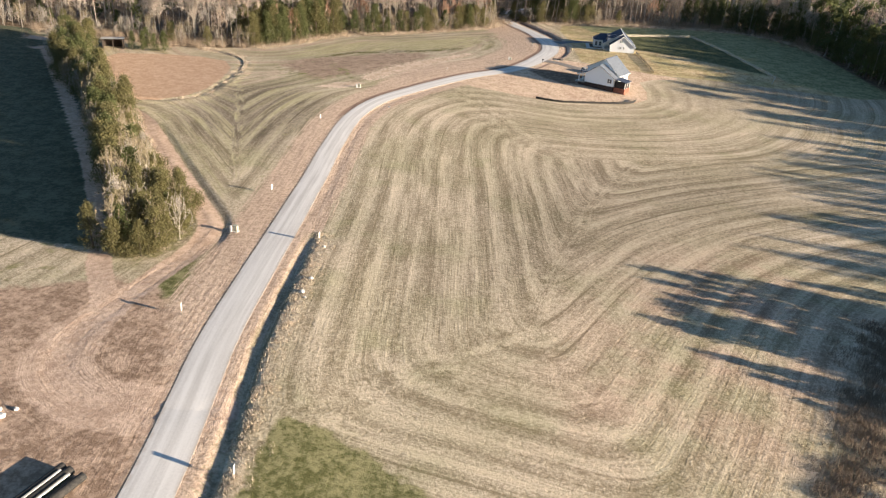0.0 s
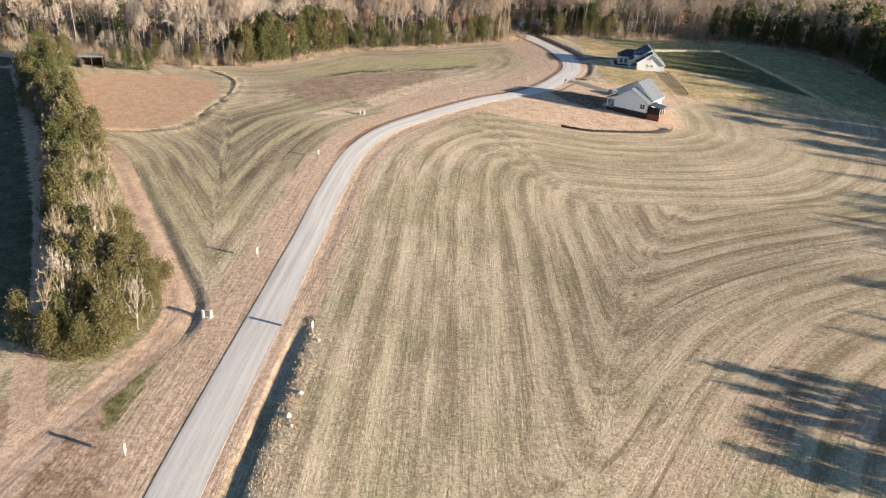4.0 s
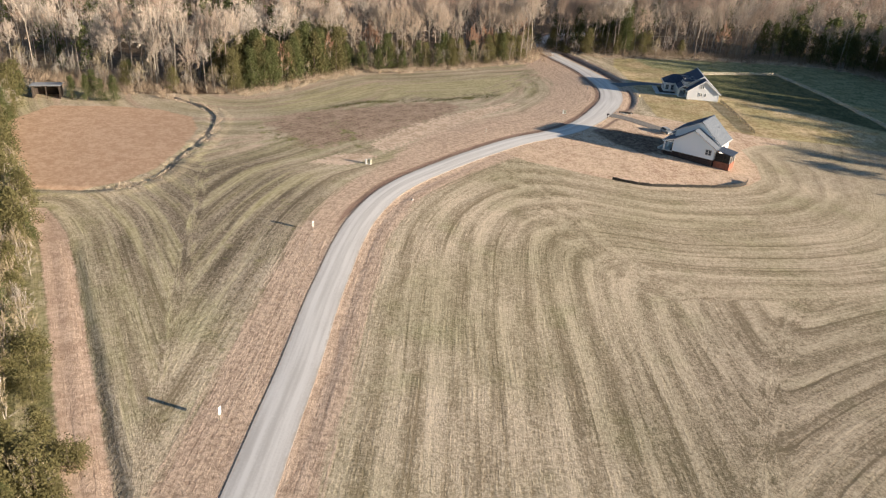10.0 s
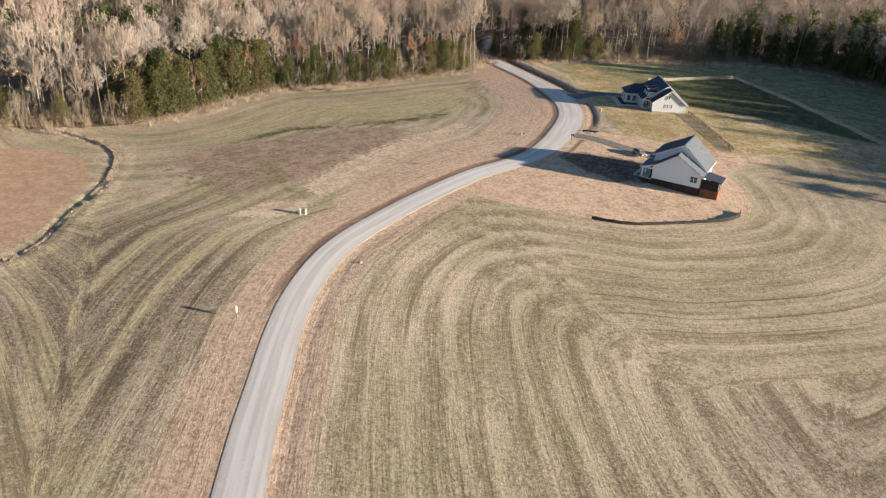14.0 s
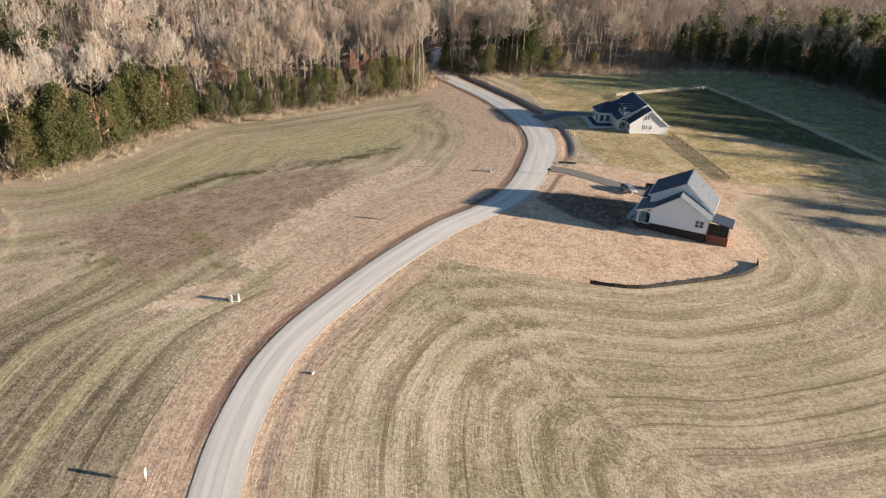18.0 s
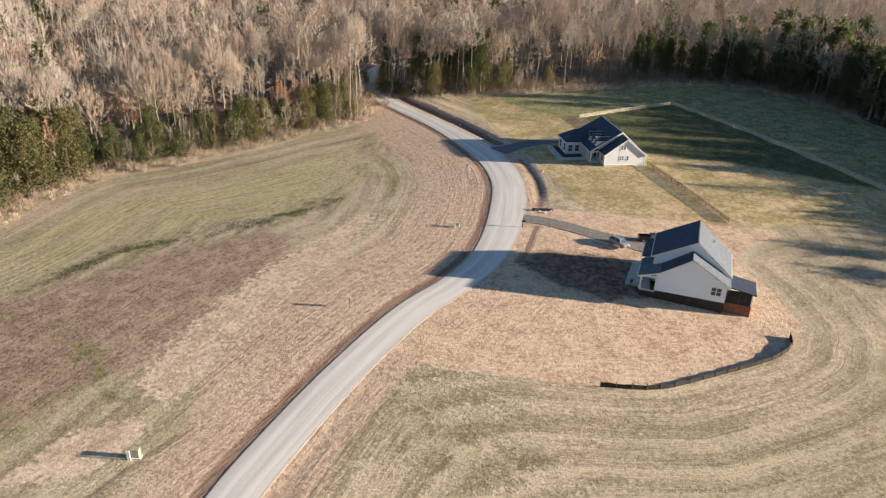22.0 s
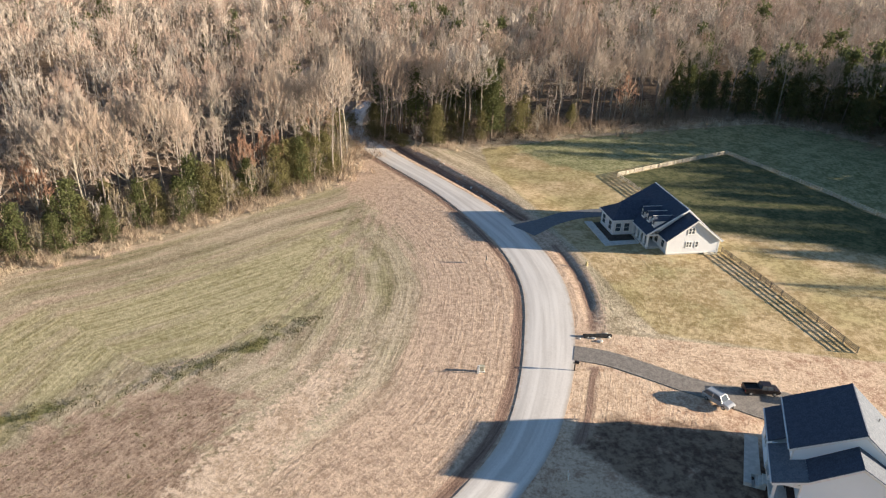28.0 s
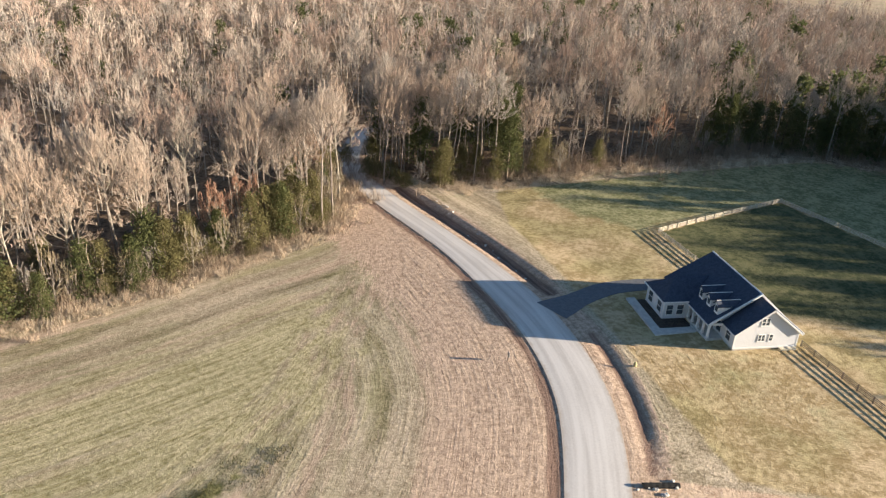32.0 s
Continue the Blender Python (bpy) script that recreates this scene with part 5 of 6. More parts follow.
    for s in (-1, 1):
        part("headlight", box_bm(L - 0.12, L + 0.01, s * 0.66 - 0.18, s * 0.66 + 0.18, 0.68, 0.84, 0.02), LAMP, ob)
        part("tail_light", box_bm(-L - 0.015, -L + 0.05, s * 0.78 - 0.1, s * 0.78 + 0.1, 0.7, 0.95), TAIL, ob)
        part("side_mirror", box_bm(x1 - 0.35, x1 - 0.2, s * 0.98 - 0.1, s * 0.98 + 0.1, 1.08, 1.22, 0.02), paint, ob)
    part("grille", box_bm(L - 0.02, L + 0.02, -0.45, 0.45, 0.5, 0.75), RUBBER, ob)
    if not bed:
        for s in (-1, 1):
            part("roof_rail", box_bm(r0 + 0.2, r1 - 0.3, s * 0.6 - 0.02, s * 0.6 + 0.02, 1.74, 1.8), STEEL, ob)


vehicle("suv", 42.3, 244.0, -70, SILVER, "silver SUV parked on the gravel drive")
vehicle("pickup", 48.3, 244.6, -16, BLACKPAINT, "dark pickup truck parked by the grey house", 5.6, True)
vehicle("sedan", 54.0, 241.5, -14, SILVER, "pale grey car parked behind the grey house", 4.5)


# ---- old shed by the clay patch ----
def shed():
    h = empty("shed", -114.5, 246.5, level(-114.5, 246.5), 20, "dark open-fronted farm shed with a pale tin roof", "shed")
    part("back_wall", box_bm(-3.2, 3.2, 2.2, 2.35, -0.3, 3.0), DARKWOOD, h)
    for x in (-3.2, 3.05):
        part("side_wall", box_bm(x, x + 0.15, -2.2, 2.2, -0.3, 3.1), DARKWOOD, h)
    for x in (-3.0, 0, 3.0):
        part("post", box_bm(x - 0.1, x + 0.1, -2.2, -2.0, -0.3, 3.2), DARKWOOD, h)
    part("roof", slab_bm([(-3.6, -2.7, 3.4), (3.6, -2.7, 3.4), (3.6, 2.7, 3.0), (-3.6, 2.7, 3.0)], 0.08), TIN, h)


shed()


# ---- trees ----
class Builder:
    def __init__(self):
        self.v, self.f, self.m, self.n = [], [], [], 0

    def tube(self, pts, radii, sides, mat=0):
        base = self.n
        for p, r in zip(pts, radii):
            for k in range(sides):
                a = 2 * math.pi * k / sides
                self.v.append((p[0] + math.cos(a) * r, p[1] + math.sin(a) * r, p[2]))
        self.n += sides * len(pts)
        for i in range(len(pts) - 1):
            for k in range(sides):
                a, b = base + i * sides + k, base + i * sides + (k + 1) % sides
                self.f.append((a, b, b + sides))
                self.f.append((a, b + sides, a + sides))
                self.m += [mat, mat]

    def blade(self, p, q, w, rg, mat=1):
        d = q - p
        s = np.cross(d, rg.normal(size=3))
        s *= 0.5 * w / (np.linalg.norm(s) + 1e-9)
        self.v += [tuple(p - s), tuple(p + s), tuple(q)]
        self.f.append((self.n, self.n + 1, self.n + 2))
        self.m.append(mat)
        self.n += 3

    def leaf(self, c, size, rg, mat=1):
        a, b = rg.normal(size=3), rg.normal(size=3)
        a /= np.linalg.norm(a)
        b -= a * (a @ b)
        b /= np.linalg.norm(b)
        self.v += [tuple(c + a * size), tuple(c - a * size * 0.5 + b * size * 0.7), tuple(c - a * size * 0.5 - b * size * 0.7)]
        self.f.append((self.n, self.n + 1, self.n + 2))
        self.m.append(mat)
        self.n += 3

    def arrays(self, mat=None):
        v, f, m = np.array(self.v), np.array(self.f), np.array(self.m)
        if mat is not None:
            f = f[m == mat]
            used = np.unique(f)
            back = np.zeros(len(v), int)
            back[used] = np.arange(len(used))
            v, f = v[used], back[f]
        return v, f, m


def bare_tree(seed, h, limbs=8, subs=6, twigs=14, spread=0.22, width=0.05, clear=0.38, fine=True):
    """A leafless broadleaf tree: a trunk that forks into rising limbs, and a domed crown of branches and fanned twigs."""
    rg = np.random.default_rng(seed)
    t = Builder()
    lean = rg.normal(0, 0.03, 2) * h
    fork = clear + 0.22
    zs = np.array([0, 0.12, 0.3, 0.5, 0.75, 1.0]) * fork
    wob = np.cumsum(rg.normal(0, 0.004 * h, (6, 2)), 0)
    wob[0] = 0
    tr = [np.array([lean[0] * z + w[0], lean[1] * z + w[1], z * h]) for z, w in zip(zs, wob)]
    tr[0][2] = -0.5
    r0 = 0.0065 * h + 0.025
    t.tube(tr, [r0 * (1.3 if i == 0 else 1 - 0.8 * z) for i, z in enumerate(zs)], 6 if fine else 3)
    hub = np.array([tr[-1][0], tr[-1][1], (clear + 0.10) * h])
    wide, tall = spread * h, (0.90 - clear) * h
    lobes = rg.uniform(0.72, 1.12, 12)

    def dome(az, el, k):
        lobe = lobes[int(az / (2 * math.pi) * 6) % 6 + (6 if el > 0.8 else 0)]
        return hub + k * lobe * np.array([math.cos(el) * math.cos(az) * wide, math.cos(el) * math.sin(az) * wide, math.sin(el) * tall])

    for i in range(limbs):
        el = 0.12 + 1.4 * ((i + 0.5) / limbs) ** 0.8
        az = i * 2.4 + rg.uniform(-0.4, 0.4)
        k = clear + 0.21 * (i / max(1, limbs - 1))
        j = int(np.searchsorted(zs, k)) - 1
        q = (k - zs[j]) / (zs[j + 1] - zs[j])
        p = tr[j] + (tr[j + 1] - tr[j]) * q
        end = dome(az, el, rg.uniform(0.62, 0.78))
        mid = p + (end - p) * 0.5 + np.array([math.cos(az), math.sin(az), -0.6]) * 0.05 * h * math.cos(el) + rg.normal(0, 0.008 * h, 3)
        rr = r0 * rg.uniform(0.38, 0.55)
        if fine:
            t.tube([p, mid, end], [rr, rr * 0.66, rr * 0.22], 4)
        else:
            t.blade(p, mid + (mid - p) * 0.2, rr * 1.9, rg, 0)
            t.blade(mid, end, rr * 1.3, rg, 0)
        for _ in range(subs):
            u = rg.uniform(0.3, 1.0)
            q = p + (mid - p) * (2 * u) if u < 0.5 else mid + (end - mid) * (2 * u - 1)
            e = dome(az + rg.normal(0, 0.5), min(1.5, max(0.0, el + rg.normal(0, 0.32))), rg.uniform(0.72, 1.0))
            e = q + (e - q) * min(1.0, 0.24 * h / (np.linalg.norm(e - q) + 1e-6))
            knee = q + (e - q) * 0.5 + rg.normal(0, 0.012 * h, 3)
            if fine:
                t.blade(q, knee + (knee - q) * 0.25, width * 2.3, rg, 0)
            t.blade(knee if fine else q, e, width * 1.5, rg, 1)
            for _ in range(twigs):
                u = rg.uniform(0.2, 1.0) ** 0.8
                b = q + (knee - q) * (2 * u) if u < 0.5 else knee + (e - knee) * (2 * u - 1)
                out = b - hub + np.array([0, 0, 0.22 * h])
                dd = out / np.linalg.norm(out) + rg.normal(0, 0.42, 3) + np.array([0, 0, 0.15])
                t.blade(b, b + dd / np.linalg.norm(dd) * h * rg.uniform(0.022, 0.055), width * rg.uniform(0.6, 1.1), rg, 1)
    return t


def leafy_tree(seed, h, kind="cedar", n=1300, size=0.3):
    """An evergreen: trunk and a ragged crown of many small leaf sprays."""
    rg = np.random.default_rng(seed)
    t = Builder()
    t.tube([np.array([0, 0, -0.4]), np.array([0.1, 0, h * 0.5]), np.array([0.0, 0.1, h * 0.95])], [0.02 * h + 0.05, 0.012 * h + 0.03, 0.02], 5)
    lobes = []
    for i in range(int(n / 26)):
        if kind == "cedar":
            z = rg.uniform(0.06, 1.0) ** 0.9
            r = 0.25 * h * (1 - z) ** 0.7 * rg.uniform(0.25, 1.25) + 0.02 * h
        elif kind == "pine":
            z = rg.uniform(0.14, 1.0) ** 0.85
            r = 0.19 * h * (1.04 - z) ** 0.7 * rg.uniform(0.25, 1.15)
        else:
            z = rg.uniform(0.05, 0.95)
            r = 0.55 * h * math.sqrt(max(0.03, 1 - (2 * z - 0.8) ** 2 / 1.5)) * rg.uniform(0.3, 1.05)
        az = rg.uniform(0, 2 * math.pi)
        lobes.append(np.array([math.cos(az) * r, math.sin(az) * r, z * h]))
    for c in lobes:
        spread = h * (0.045 if kind != "bush" else 0.11)
        for _ in range(26):
            t.leaf(c + rg.normal(0, 1, 3) * np.array([spread, spread, spread * 0.75]), size * rg.uniform(0.6, 1.3), rg)
    return t


def as_mesh(name, arrays, mat):
    v, f, _ = arrays
    return mesh_of(name, v, [tuple(int(i) for i in x) for x in f], mat)


def tree_kind(name, builder, wood, crown, label, category, group):
    ob = tagged(new(name), label, category, group)
    put("trunk", as_mesh("trunk", builder.arrays(0), wood), ob)
    put("crown", as_mesh("crown", builder.arrays(1), crown), ob)
    return ob


class Stock:
    """Trees of one look; the first is planted itself, the rest are copies."""

    def __init__(self, kinds):
        self.kinds, self.used = kinds, [False] * len(kinds)

    def plant(self, x, y, s, rg):
        i = int(rg.integers(len(self.kinds)))
        m = pose(x, y, level(x, y), 0, 0, rg.uniform(0, 360)) @ Matrix.Diagonal((s * rg.uniform(0.9, 1.1), s * rg.uniform(0.9, 1.1), s, 1))
        ob = self.kinds[i]
        if self.used[i]:
            c = copy_thing(ob, Matrix.Identity(4))
            c.matrix_basis = m
        else:
            ob.matrix_basis, self.used[i] = m, True


bare = Stock([tree_kind("bare_tree", bare_tree(10 + i, 20.0, 12, 9, 30, (0.20, 0.23, 0.28, 0.18, 0.30, 0.25)[i], 0.042, (0.50, 0.48, 0.42, 0.54, 0.38, 0.50)[i]), BARK, (TWIG, TWIG, TWIG_TAN, TWIG_PALE, TWIG_TAN, TWIG)[i],
                         "tall leafless broadleaf tree with pale bark at the wood's edge", "tree", "bare edge trees") for i in range(6)])
small = Stock([tree_kind("small_tree", bare_tree(30 + i, 9.0, 10, 7, 18, 0.34, 0.042, 0.12), BARK, TWIG_OLIVE if i else TWIG_GREY, "small leafless tree with fine grey-brown twigs", "tree", "small bare trees") for i in range(4)])
russet = Stock([tree_kind("russet_tree", bare_tree(50 + i, 15.0, 11, 7, 22, 0.27, 0.11, 0.22), BARK, TWIG_RED, "tree holding dry russet-brown leaves", "tree", "russet trees") for i in range(2)])
cedar = Stock([tree_kind("cedar", leafy_tree(70 + i, 9.0, "cedar", 3600, 0.16), BARK_DARK, LEAF, "dark green cedar with a ragged pointed crown", "tree", "evergreens") for i in range(3)])
pine = Stock([tree_kind("pine", leafy_tree(80 + i, 15.0, "pine", 4200, 0.21), BARK_DARK, LEAF, "tall green pine with a thin ragged crown", "tree", "evergreens") for i in range(2)])
olive = Stock([tree_kind("cedar", leafy_tree(75 + i, 9.0, "cedar", 3400, 0.16), BARK_DARK, LEAF_OLIVE, "olive-green cedar with a loose ragged crown", "tree", "evergreens") for i in range(2)])
bush = Stock([tree_kind("bush", leafy_tree(90 + i, 3.6, "bush", 2200, 0.125), BARK_DARK, LEAF_OLIVE, "ragged olive-green evergreen bush", "bush", "bushes") for i in range(3)])


def along_edge(line, step, rg, depth):
    """Places near a line, a little to its left, at uneven steps."""
    p = smooth_line(line, 1.0)
    t = np.gradient(p, axis=0)
    i = 0.0
    while i < len(p):
        k = int(i)
        n = np.array([-t[k][1], t[k][0]]) / np.hypot(*t[k])
        yield p[k] + n * rg.uniform(*depth)
        i += step * rg.uniform(0.6, 1.4)


rg = np.random.default_rng(3)
WEST_EDGE = [(-72, 266), (-64, 275), (-57, 290), (-47, 304), (-34, 308.5), (-21, 314), (-13, 318), (-5, 322.5), (5.5, 327), (13, 335), (16, 346), (15.5, 360)]
for x, y in along_edge(WEST_EDGE, 5.2, rg, (3, 9)):
    (bare if rg.random() < 0.85 else russet).plant(x, y, rg.uniform(0.85, 1.25), rg)
for x, y in along_edge(WEST_EDGE, 6.0, rg, (9, 16)):
    bare.plant(x, y, rg.uniform(0.9, 1.25), rg)
for depth, step in (((0.5, 4), 2.2), ((4, 9), 2.8), ((9, 15), 3.4)):
    for x, y in along_edge(WEST_EDGE[:4], step, rg, depth):
        (cedar if rg.random() < 0.45 else olive if rg.random() < 0.8 else bush).plant(x, y, rg.uniform(1.1, 1.75), rg)
for x, y in along_edge(WEST_EDGE[:5], 5.5, rg, (0.0, 4)):
    (small if rg.random() < 0.7 else russet).plant(x, y, rg.uniform(0.6, 1.15), rg)
for x, y in along_edge(WEST_EDGE[3:7], 2.6, rg, (0.5, 5)):
    (cedar if rg.random() < 0.4 else olive if rg.random() < 0.5 else small).plant(x, y, rg.uniform(0.7, 1.3), rg)
for x, y in along_edge(WEST_EDGE[5:], 2.2, rg, (0.5, 5)):
    (small if rg.random() < 0.6 else olive).plant(x, y, rg.uniform(0.6, 1.1), rg)
for x, y in along_edge(WEST_EDGE[5:], 3.4, rg, (0.5, 3.5)):
    (bush if rg.random() < 0.6 else (cedar if rg.random() < 0.5 else small)).plant(x, y, rg.uniform(0.6, 1.1), rg)
for x, y in along_edge(WEST_EDGE[3:], 1.9, rg, (2.5, 10)):
    k = rg.random()
    (small if k < 0.62 else olive if k < 0.85 else cedar).plant(x, y, rg.uniform(0.55, 1.0), rg)
for x, y in ((13.2, 336.5), (11, 333.5), (15.5, 345)):
    bare.plant(x, y, 1.25, rg)
EAST_EDGE = [(148, 310), (147, 325), (141, 341), (130, 351), (115, 355), (97, 350), (75, 349), (53, 346.5), (36, 346)]
for x, y in along_edge(EAST_EDGE[::-1], 5.0, rg, (2, 8)):
    (bare if rg.random() < 0.9 else russet).plant(x, y, rg.uniform(0.8, 1.15), rg)
for x, y in along_edge([(36, 347), (53, 347.5), (62, 349)], 3.0, rg, (0, 5)):
    (pine if rg.random() < 0.25 else olive).plant(x, y, rg.uniform(0.8, 1.1), rg)
for x, y in along_edge([(110, 354), (115, 357), (130, 353), (142, 343), (149, 325)], 2.6, rg, (0.5, 8)):
    (pine if rg.random() < 0.3 else cedar if rg.random() < 0.6 else olive).plant(x, y, rg.uniform(0.7, 1.3), rg)
for x, y in along_edge([(149, 322), (147, 290), (145, 255), (151, 230), (159, 200)], 3.2, rg, (0.5, 7)):
    (pine if rg.random() < 0.3 else cedar if rg.random() < 0.6 else small).plant(x, y, rg.uniform(0.7, 1.2), rg)
for x, y in along_edge([(60, 348), (78, 350), (97, 351), (112, 354)], 2.6, rg, (0.5, 8)):
    (small if rg.random() < 0.8 else bare if rg.random() < 0.6 else olive).plant(x, y, rg.uniform(0.6, 1.1), rg)
for x, y in along_edge([(26.5, 372), (28, 364), (32, 355), (36, 348.5)], 2.2, rg, (-7, -1)):
    (bush if rg.random() < 0.4 else small if rg.random() < 0.5 else olive).plant(x, y, rg.uniform(0.7, 1.2), rg)
for x, y in ((25.5, 352), (27.5, 356), (26.5, 360.5), (29.5, 353.5), (31, 358), (27, 367), (33.5, 364), (30.5, 368), (26.5, 375), (31.5, 375), (35, 371), (37, 378)):
    (bare if rg.random() < 0.75 else pine).plant(x, y, rg.uniform(0.9, 1.15), rg)
for _ in range(26):
    (bare if rg.random() < 0.7 else pine).plant(rg.uniform(33, 62), rg.uniform(353, 385), rg.uniform(0.9, 1.15), rg)
for x, y in ((27.5, 364), (31, 362.5), (34.5, 360), (29, 372), (38, 366)):
    bare.plant(x, y, rg.uniform(1.0, 1.2), rg)
# hedgerow
HEDGE_MID = [(-44, 99), (-48, 110), (-57, 125), (-71.5, 151), (-88, 180), (-110, 211), (-126, 245)]
for off, step in (((-4.5, -1), 3.6), ((-1, 2), 3.4), ((2, 5), 3.8)):
    for x, y in along_edge(HEDGE_MID, step, rg, off):
        r = rg.random()
        (olive if r < 0.30 else bush if r < 0.62 else cedar if r < 0.70 else small).plant(x, y, rg.uniform(0.55, 1.0) * (0.85 + 0.35 * (y > 125)), rg)
for x, y in along_edge(HEDGE_MID, 2.4, rg, (-4, 4)):
    small.plant(x, y, rg.uniform(0.7, 1.2), rg)
for x, y in along_edge(HEDGE_MID[1:], 2.6, rg, (1, 5)):
    (olive if rg.random() < 0.45 else cedar if rg.random() < 0.3 else small).plant(x, y, rg.uniform(0.9, 1.25), rg)
for _ in range(52):
    k = rg.random()
    (olive if k < 0.4 else bush if k < 0.85 else cedar).plant(-42.5 - 10 * rg.random() ** 1.2, 95 + 23 * rg.random(), rg.uniform(0.55, 0.95), rg)
for x, y in along_edge(HEDGE_MID, 5.5, rg, (1, 5)):
    small.plant(x, y, rg.uniform(1.0, 1.4), rg)
for x, y in along_edge(HEDGE_MID[4:], 3.4, rg, (-3, 3)):
    (olive if rg.random() < 0.6 else cedar).plant(x, y, rg.uniform(0.9, 1.3), rg)
for x, y in ((-108, 246), (-104.5, 246.5), (-101, 247), (-98, 247.5), (-105, 251), (-120, 242), (-122, 248), (-126, 252)):
    cedar.plant(x, y, rg.uniform(0.6, 0.8), rg)
for x, y in along_edge([(-165, 262), (-140, 266), (-120, 264), (-100, 260)], 5, rg, (0, 10)):
    (bare if rg.random() < 0.6 else small).plant(x, y, rg.uniform(0.8, 1.1), rg)
for depth, step in (((0, 5), 2.6), ((5, 11), 3.2), ((10, 17), 4.5)):
    for x, y in along_edge([(-175, 258), (-140, 263), (-118, 262), (-100, 260), (-85, 260.5), (-73, 264)], step, rg, depth):
        r = rg.random()
        (small if r < 0.7 else bare if r < 0.84 else olive if r < 0.92 else cedar).plant(x, y, rg.uniform(0.55, 1.1) if r < 0.7 or r > 0.84 else rg.uniform(0.6, 0.9), rg)


# ---- the wood behind ----
def inside(x, y, poly):
    return area(np.array([x]), np.array([y]), poly, 0.02)[0] > 0.5


def woodland(name, label, spots, kinds, mats):
    """Many plain trees, joined into one mesh."""
    V, F, M, n = [], [], [], 0
    for x, y, s, turn, k in spots:
        v, f, m = kinds[k]
        m = np.where((m == 1) | (m == 3), (1, 1, 3, 4, 4)[int(abs(x * 13.7 + y * 7.3)) % 5], m)
        c, q = math.cos(turn), math.sin(turn)
        V.append(np.stack([x + (v[:, 0] * c - v[:, 1] * q) * s, y + (v[:, 0] * q + v[:, 1] * c) * s, plain(x, y) + v[:, 2] * s], 1))
        F.append(f + n)
        M.append(m)
        n += len(v)
    V, F, M = np.concatenate(V), np.concatenate(F), np.concatenate(M)
    me = bpy.data.meshes.new(name)
    me.vertices.add(len(V))
    me.vertices.foreach_set("co", V.astype(np.float32).ravel())
    me.loops.add(F.size)
    me.loops.foreach_set("vertex_index", F.ravel().astype(np.int32))
    me.polygons.add(len(F))
    me.polygons.foreach_set("loop_start", np.arange(0, F.size, 3, dtype=np.int32))
    for mt in mats:
        me.materials.append(mt)
    me.polygons.foreach_set("material_index", M.astype(np.int32))
    me.update(calc_edges=True)
    return tagged(new(name, me), label, "woodland", kind="stuff")


far_kinds = [bare_tree(200 + i, 20.0, 10, 7, 22, (0.21, 0.24, 0.28, 0.22, 0.31)[i], 0.05, (0.50, 0.48, 0.42, 0.52, 0.40)[i]).arrays() for i in range(5)]
farther = [bare_tree(220 + i, 20.0, 9, 5, 14, 0.23 + 0.03 * i, 0.066, 0.48, False).arrays() for i in range(4)]
farthest = [bare_tree(230 + i, 20.0, 8, 4, 8, 0.25 + 0.025 * i, 0.11, 0.48, False).arrays() for i in range(4)]
leafy = []
for i in range(3):
    v, f, m = leafy_tree(240 + i, 16.0, "pine" if i else "cedar", 560, 0.55).arrays()
    leafy.append((v, f, np.where(m == 1, 2, 0)))
far_kinds = [(v, f, np.where(m == 1, 3 if i % 3 == 2 else 1, m)) for i, (v, f, m) in enumerate(far_kinds)]
farther = [(v, f, np.where(m == 1, 3 if i % 3 == 2 else 1, m)) for i, (v, f, m) in enumerate(farther)]
farthest = [(v, f, np.where(m == 1, 3 if i % 3 == 2 else 1, m)) for i, (v, f, m) in enumerate(farthest)]
kinds = far_kinds + farther + farthest + leafy
rg = np.random.default_rng(8)


def fill(poly, x0, x1, y0, y1, step, evergreen, keep):
    out = []
    for x in np.arange(x0, x1, step):
        for y in np.arange(y0, y1, step):
            px, py = x + rg.uniform(-0.45, 0.45) * step, y + rg.uniform(-0.45, 0.45) * step
            if not keep(px, py):
                continue
            out.append((px, py))
    xs, ys = np.array(out).T
    ok = area(xs, ys, poly, 0.02) > 0.5
    d, _, _ = line_distance(xs, ys, np.array(poly + poly[:1], float))
    res = []
    for px, py, dd in zip(xs[ok], ys[ok], d[ok]):
        if dd < (3 if px > 125 or px < -72 else 14) and py < 366 and px < 149:
            continue
        lump = noise.noise(Vector((px * 0.028, py * 0.028, 3.0)))
        patch = noise.noise(Vector((px * 0.05, py * 0.05, 9.0)))
        if patch < -0.33 and dd > 16:
            continue
        if rg.random() < evergreen(px, py) + max(0, lump - 0.30) * 1.2:
            k = len(far_kinds) + len(farther) + len(farthest) + int(rg.integers(len(leafy)))
        elif py > 425 or px > 215 or px < -150:
            k = len(far_kinds) + len(farther) + int(rg.integers(len(farthest)))
        elif dd > 38 or px > 190:
            k = len(far_kinds) + int(rg.integers(len(farther)))
        else:
            k = int(rg.integers(len(far_kinds)))
        res.append((px, py, rg.uniform(0.72, 1.2) * (1 + 0.3 * patch) * (1.14 if px > 128 and py < 350 else 1.0), rg.uniform(0, 6.28), k))
    return res


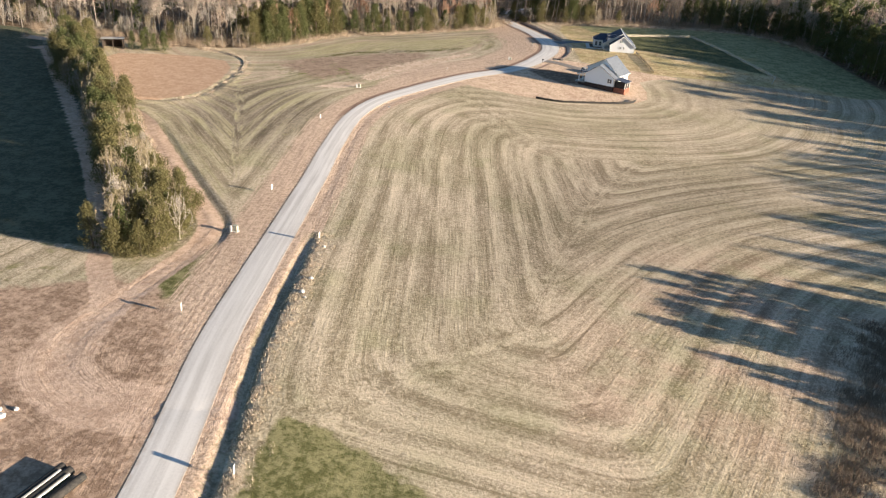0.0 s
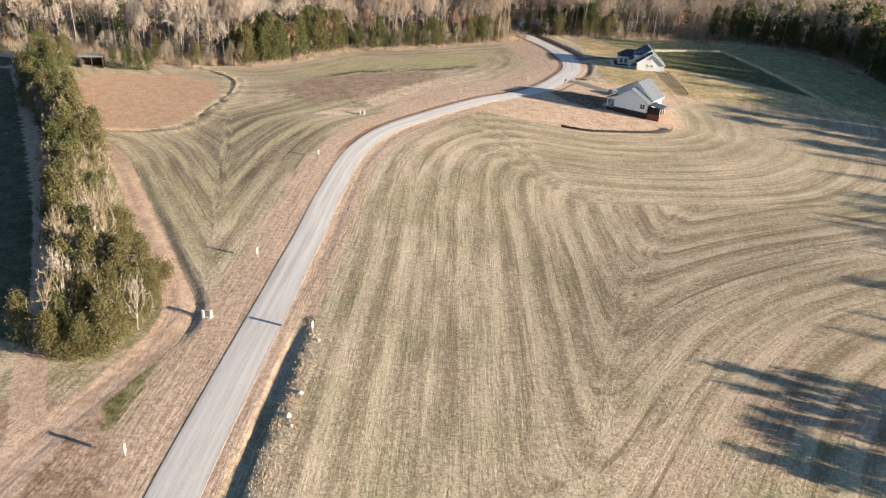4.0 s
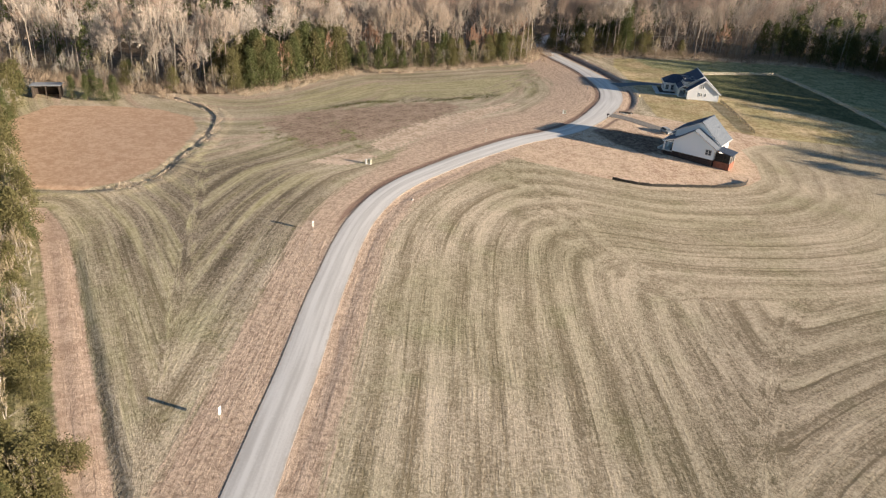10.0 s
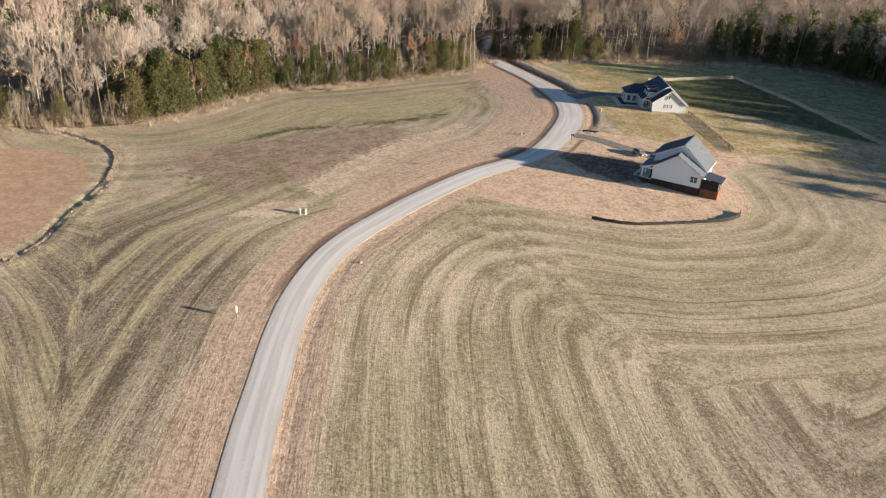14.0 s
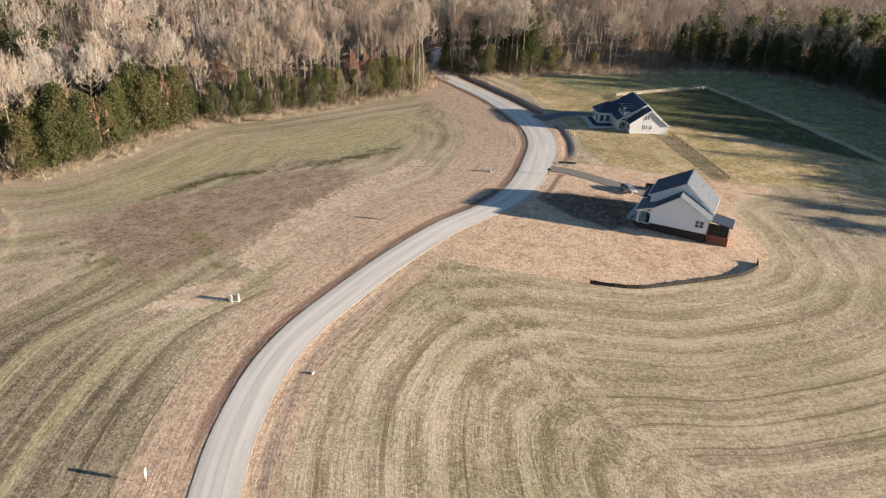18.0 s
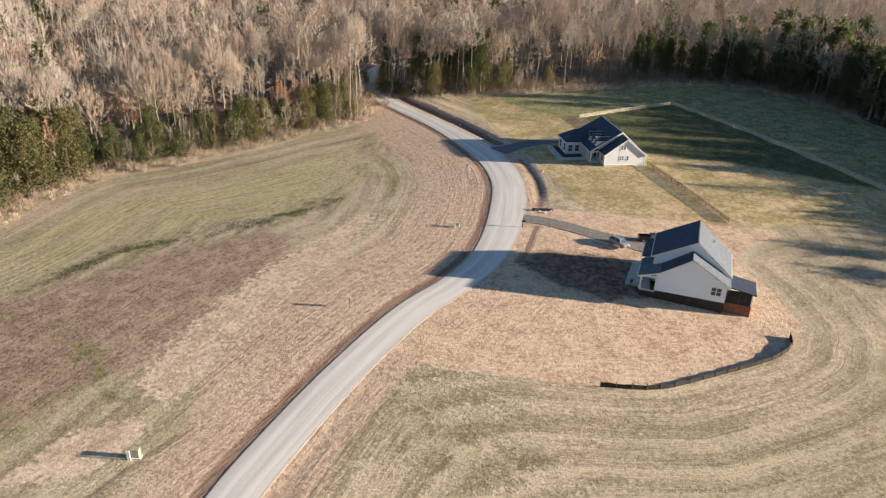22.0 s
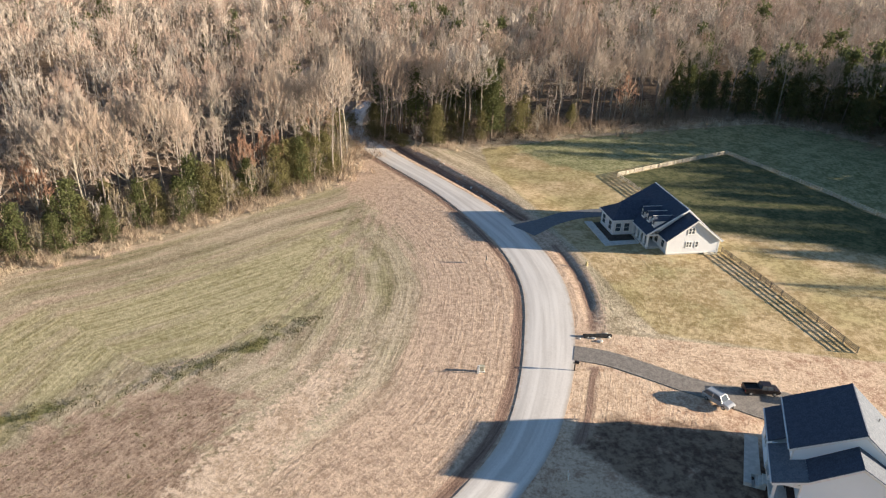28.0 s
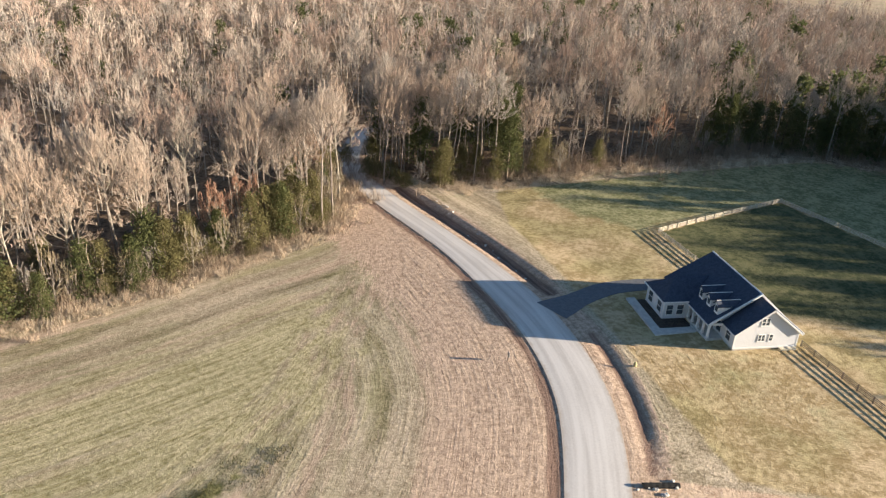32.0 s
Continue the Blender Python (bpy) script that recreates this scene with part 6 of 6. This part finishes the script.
seen = lambda x, y: x > -0.70 * y - 25 and y < 620 and (x < 1.05 * (y - 150) + 60 or (x < 235 and y < 340))
spots = fill(FOREST_WEST, -330, 150, 262, 575, 7.6, lambda x, y: 0.03 if x > -62 else 0.07, seen)
woodland("woodland_west", "grey-brown leafless winter woodland behind the field", spots, kinds, [BARK, TWIG_FAR, LEAF, TWIG_GREY, TWIG_BROWN])
spots = fill(FOREST_EAST, 28, 320, 180, 580, 7.5, lambda x, y: 0.78 if x > 112 and y < 375 else 0.05, seen)
for _ in range(95):
    spots.append((rg.uniform(71, 104), rg.uniform(62, 92), rg.uniform(0.38, 0.64), rg.uniform(0, 6.28), len(kinds) - 1 - int(rg.integers(3))))
for _ in range(48):
    spots.append((rg.uniform(62, 80), rg.uniform(38, 68), rg.uniform(0.22, 0.36), rg.uniform(0, 6.28), len(kinds) - 1 - int(rg.integers(3))))
for _ in range(70):
    spots.append((69 + 44 * rg.random(), rg.uniform(36, 93), rg.uniform(0.25, 0.48), rg.uniform(0, 6.28), int(rg.integers(len(far_kinds)))))
for _ in range(150):
    y = rg.uniform(207, 352)
    spots.append((154 + 0.1 * max(0, 260 - y) + rg.uniform(0, 30), y, rg.uniform(0.92, 1.14), rg.uniform(0, 6.28), int(rg.integers(len(far_kinds))) if rg.random() < 0.4 else len(kinds) - 1 - int(rg.integers(3))))
for _ in range(300):
    y = rg.uniform(20, 205)
    x = 112 + max(0, y - 60) * 0.42 + abs(rg.normal(0, 22))
    spots.append((x, y, rg.uniform(0.55, 0.95), rg.uniform(0, 6.28), int(rg.integers(len(far_kinds))) if rg.random() < 0.6 else len(kinds) - 1 - int(rg.integers(3))))
woodland("woodland_east", "leafless winter woodland with dark pines on the east side", spots, kinds, [BARK, TWIG_FAR, LEAF, TWIG_GREY, TWIG_BROWN])


# ---- dry brush along the wood's foot ----
def brush(name, label, line, half, count, tall, mat, seed):
    rg = np.random.default_rng(seed)
    p = smooth_line(line, 1.0)
    clumps = max(20, count // 30)
    heart = p[rg.integers(0, len(p), clumps)] + rg.normal(0, half, (clumps, 2))
    c = heart[rg.integers(0, clumps, count)] + rg.normal(0, 0.45, (count, 2))
    z = shape(c[:, 0], c[:, 1])
    hgt = tall * rg.uniform(0.4, 1.2, count)
    ang = rg.uniform(0, 6.28, count)
    w = 0.018 + 0.022 * rg.random(count)
    tip = c + rg.normal(0, 0.35, (count, 2)) * hgt[:, None]
    V = np.empty((count, 3, 3))
    V[:, 0] = np.stack([c[:, 0] - np.cos(ang) * w, c[:, 1] - np.sin(ang) * w, z - 0.05], 1)
    V[:, 1] = np.stack([c[:, 0] + np.cos(ang) * w, c[:, 1] + np.sin(ang) * w, z - 0.05], 1)
    V[:, 2] = np.stack([tip[:, 0], tip[:, 1], z + hgt], 1)
    me = mesh_of(name, V.reshape(-1, 3), [(3 * i, 3 * i + 1, 3 * i + 2) for i in range(count)], mat)
    tagged(new(name, me), label, "brush", kind="stuff")


brush("dry_brush", "tan dry brush along the foot of the wood", WEST_EDGE, 2.0, 45000, 0.75, BRUSH, 1)
brush("undergrowth", "grey-brown twiggy undergrowth inside the wood's edge", [(-150, 266), (-118, 267), (-96, 265)] + [(x - 3, y + 6) for x, y in WEST_EDGE], 4.5, 55000, 2.6, TWIG_DARK, 7)
brush("undergrowth", "grey-brown twiggy undergrowth inside the wood's edge", [(x + 3, y + 6) for x, y in EAST_EDGE], 4.5, 26000, 2.4, TWIG_DARK, 8)
brush("dry_brush", "tan dry brush along the foot of the wood", EAST_EDGE, 1.6, 16000, 0.9, BRUSH, 2)
brush("verge_grass", "tall straw grass on the ditch's rim", [(-17.5, 46), (-18.4, 60), (-18.8, 72), (-18.9, 84), (-19.0, 98), (-20.4, 108)], 0.9, 6000, 0.3, BRUSH, 3)
brush("verge_grass", "dry grass round the clay patch", [(-103, 258), (-91, 259), (-76, 249), (-69, 239), (-66, 224), (-66.5, 208), (-67, 196), (-73, 188.5)], 0.8, 6000, 0.45, BRUSH, 4)
brush("weed_line", "low dark green weeds across the dry field", [(-42, 253.5), (-36.5, 259), (-30.5, 261.3), (-23.4, 263.4), (-17, 265), (-11, 266.8), (-4.8, 270.2), (-0.5, 273)], 1.2, 5000, 0.28, LEAF_OLIVE, 9)
brush("brush_strip", "brushy strip at the field's east side", [(40, 54), (46, 62), (52, 71), (57, 80), (62, 89)], 2.2, 20000, 0.7, TWIG_DARK, 5)


def enlarge(k):
    """From the plan's units to metres: every mesh and every place, once."""
    for me in bpy.data.meshes:
        me.transform(Matrix.Scale(k, 4))
    for ob in bpy.data.objects:
        if ob.type in {"MESH", "EMPTY"}:
            m = ob.matrix_basis.copy()
            m.translation *= k
            ob.matrix_basis = m


enlarge(UNIT)
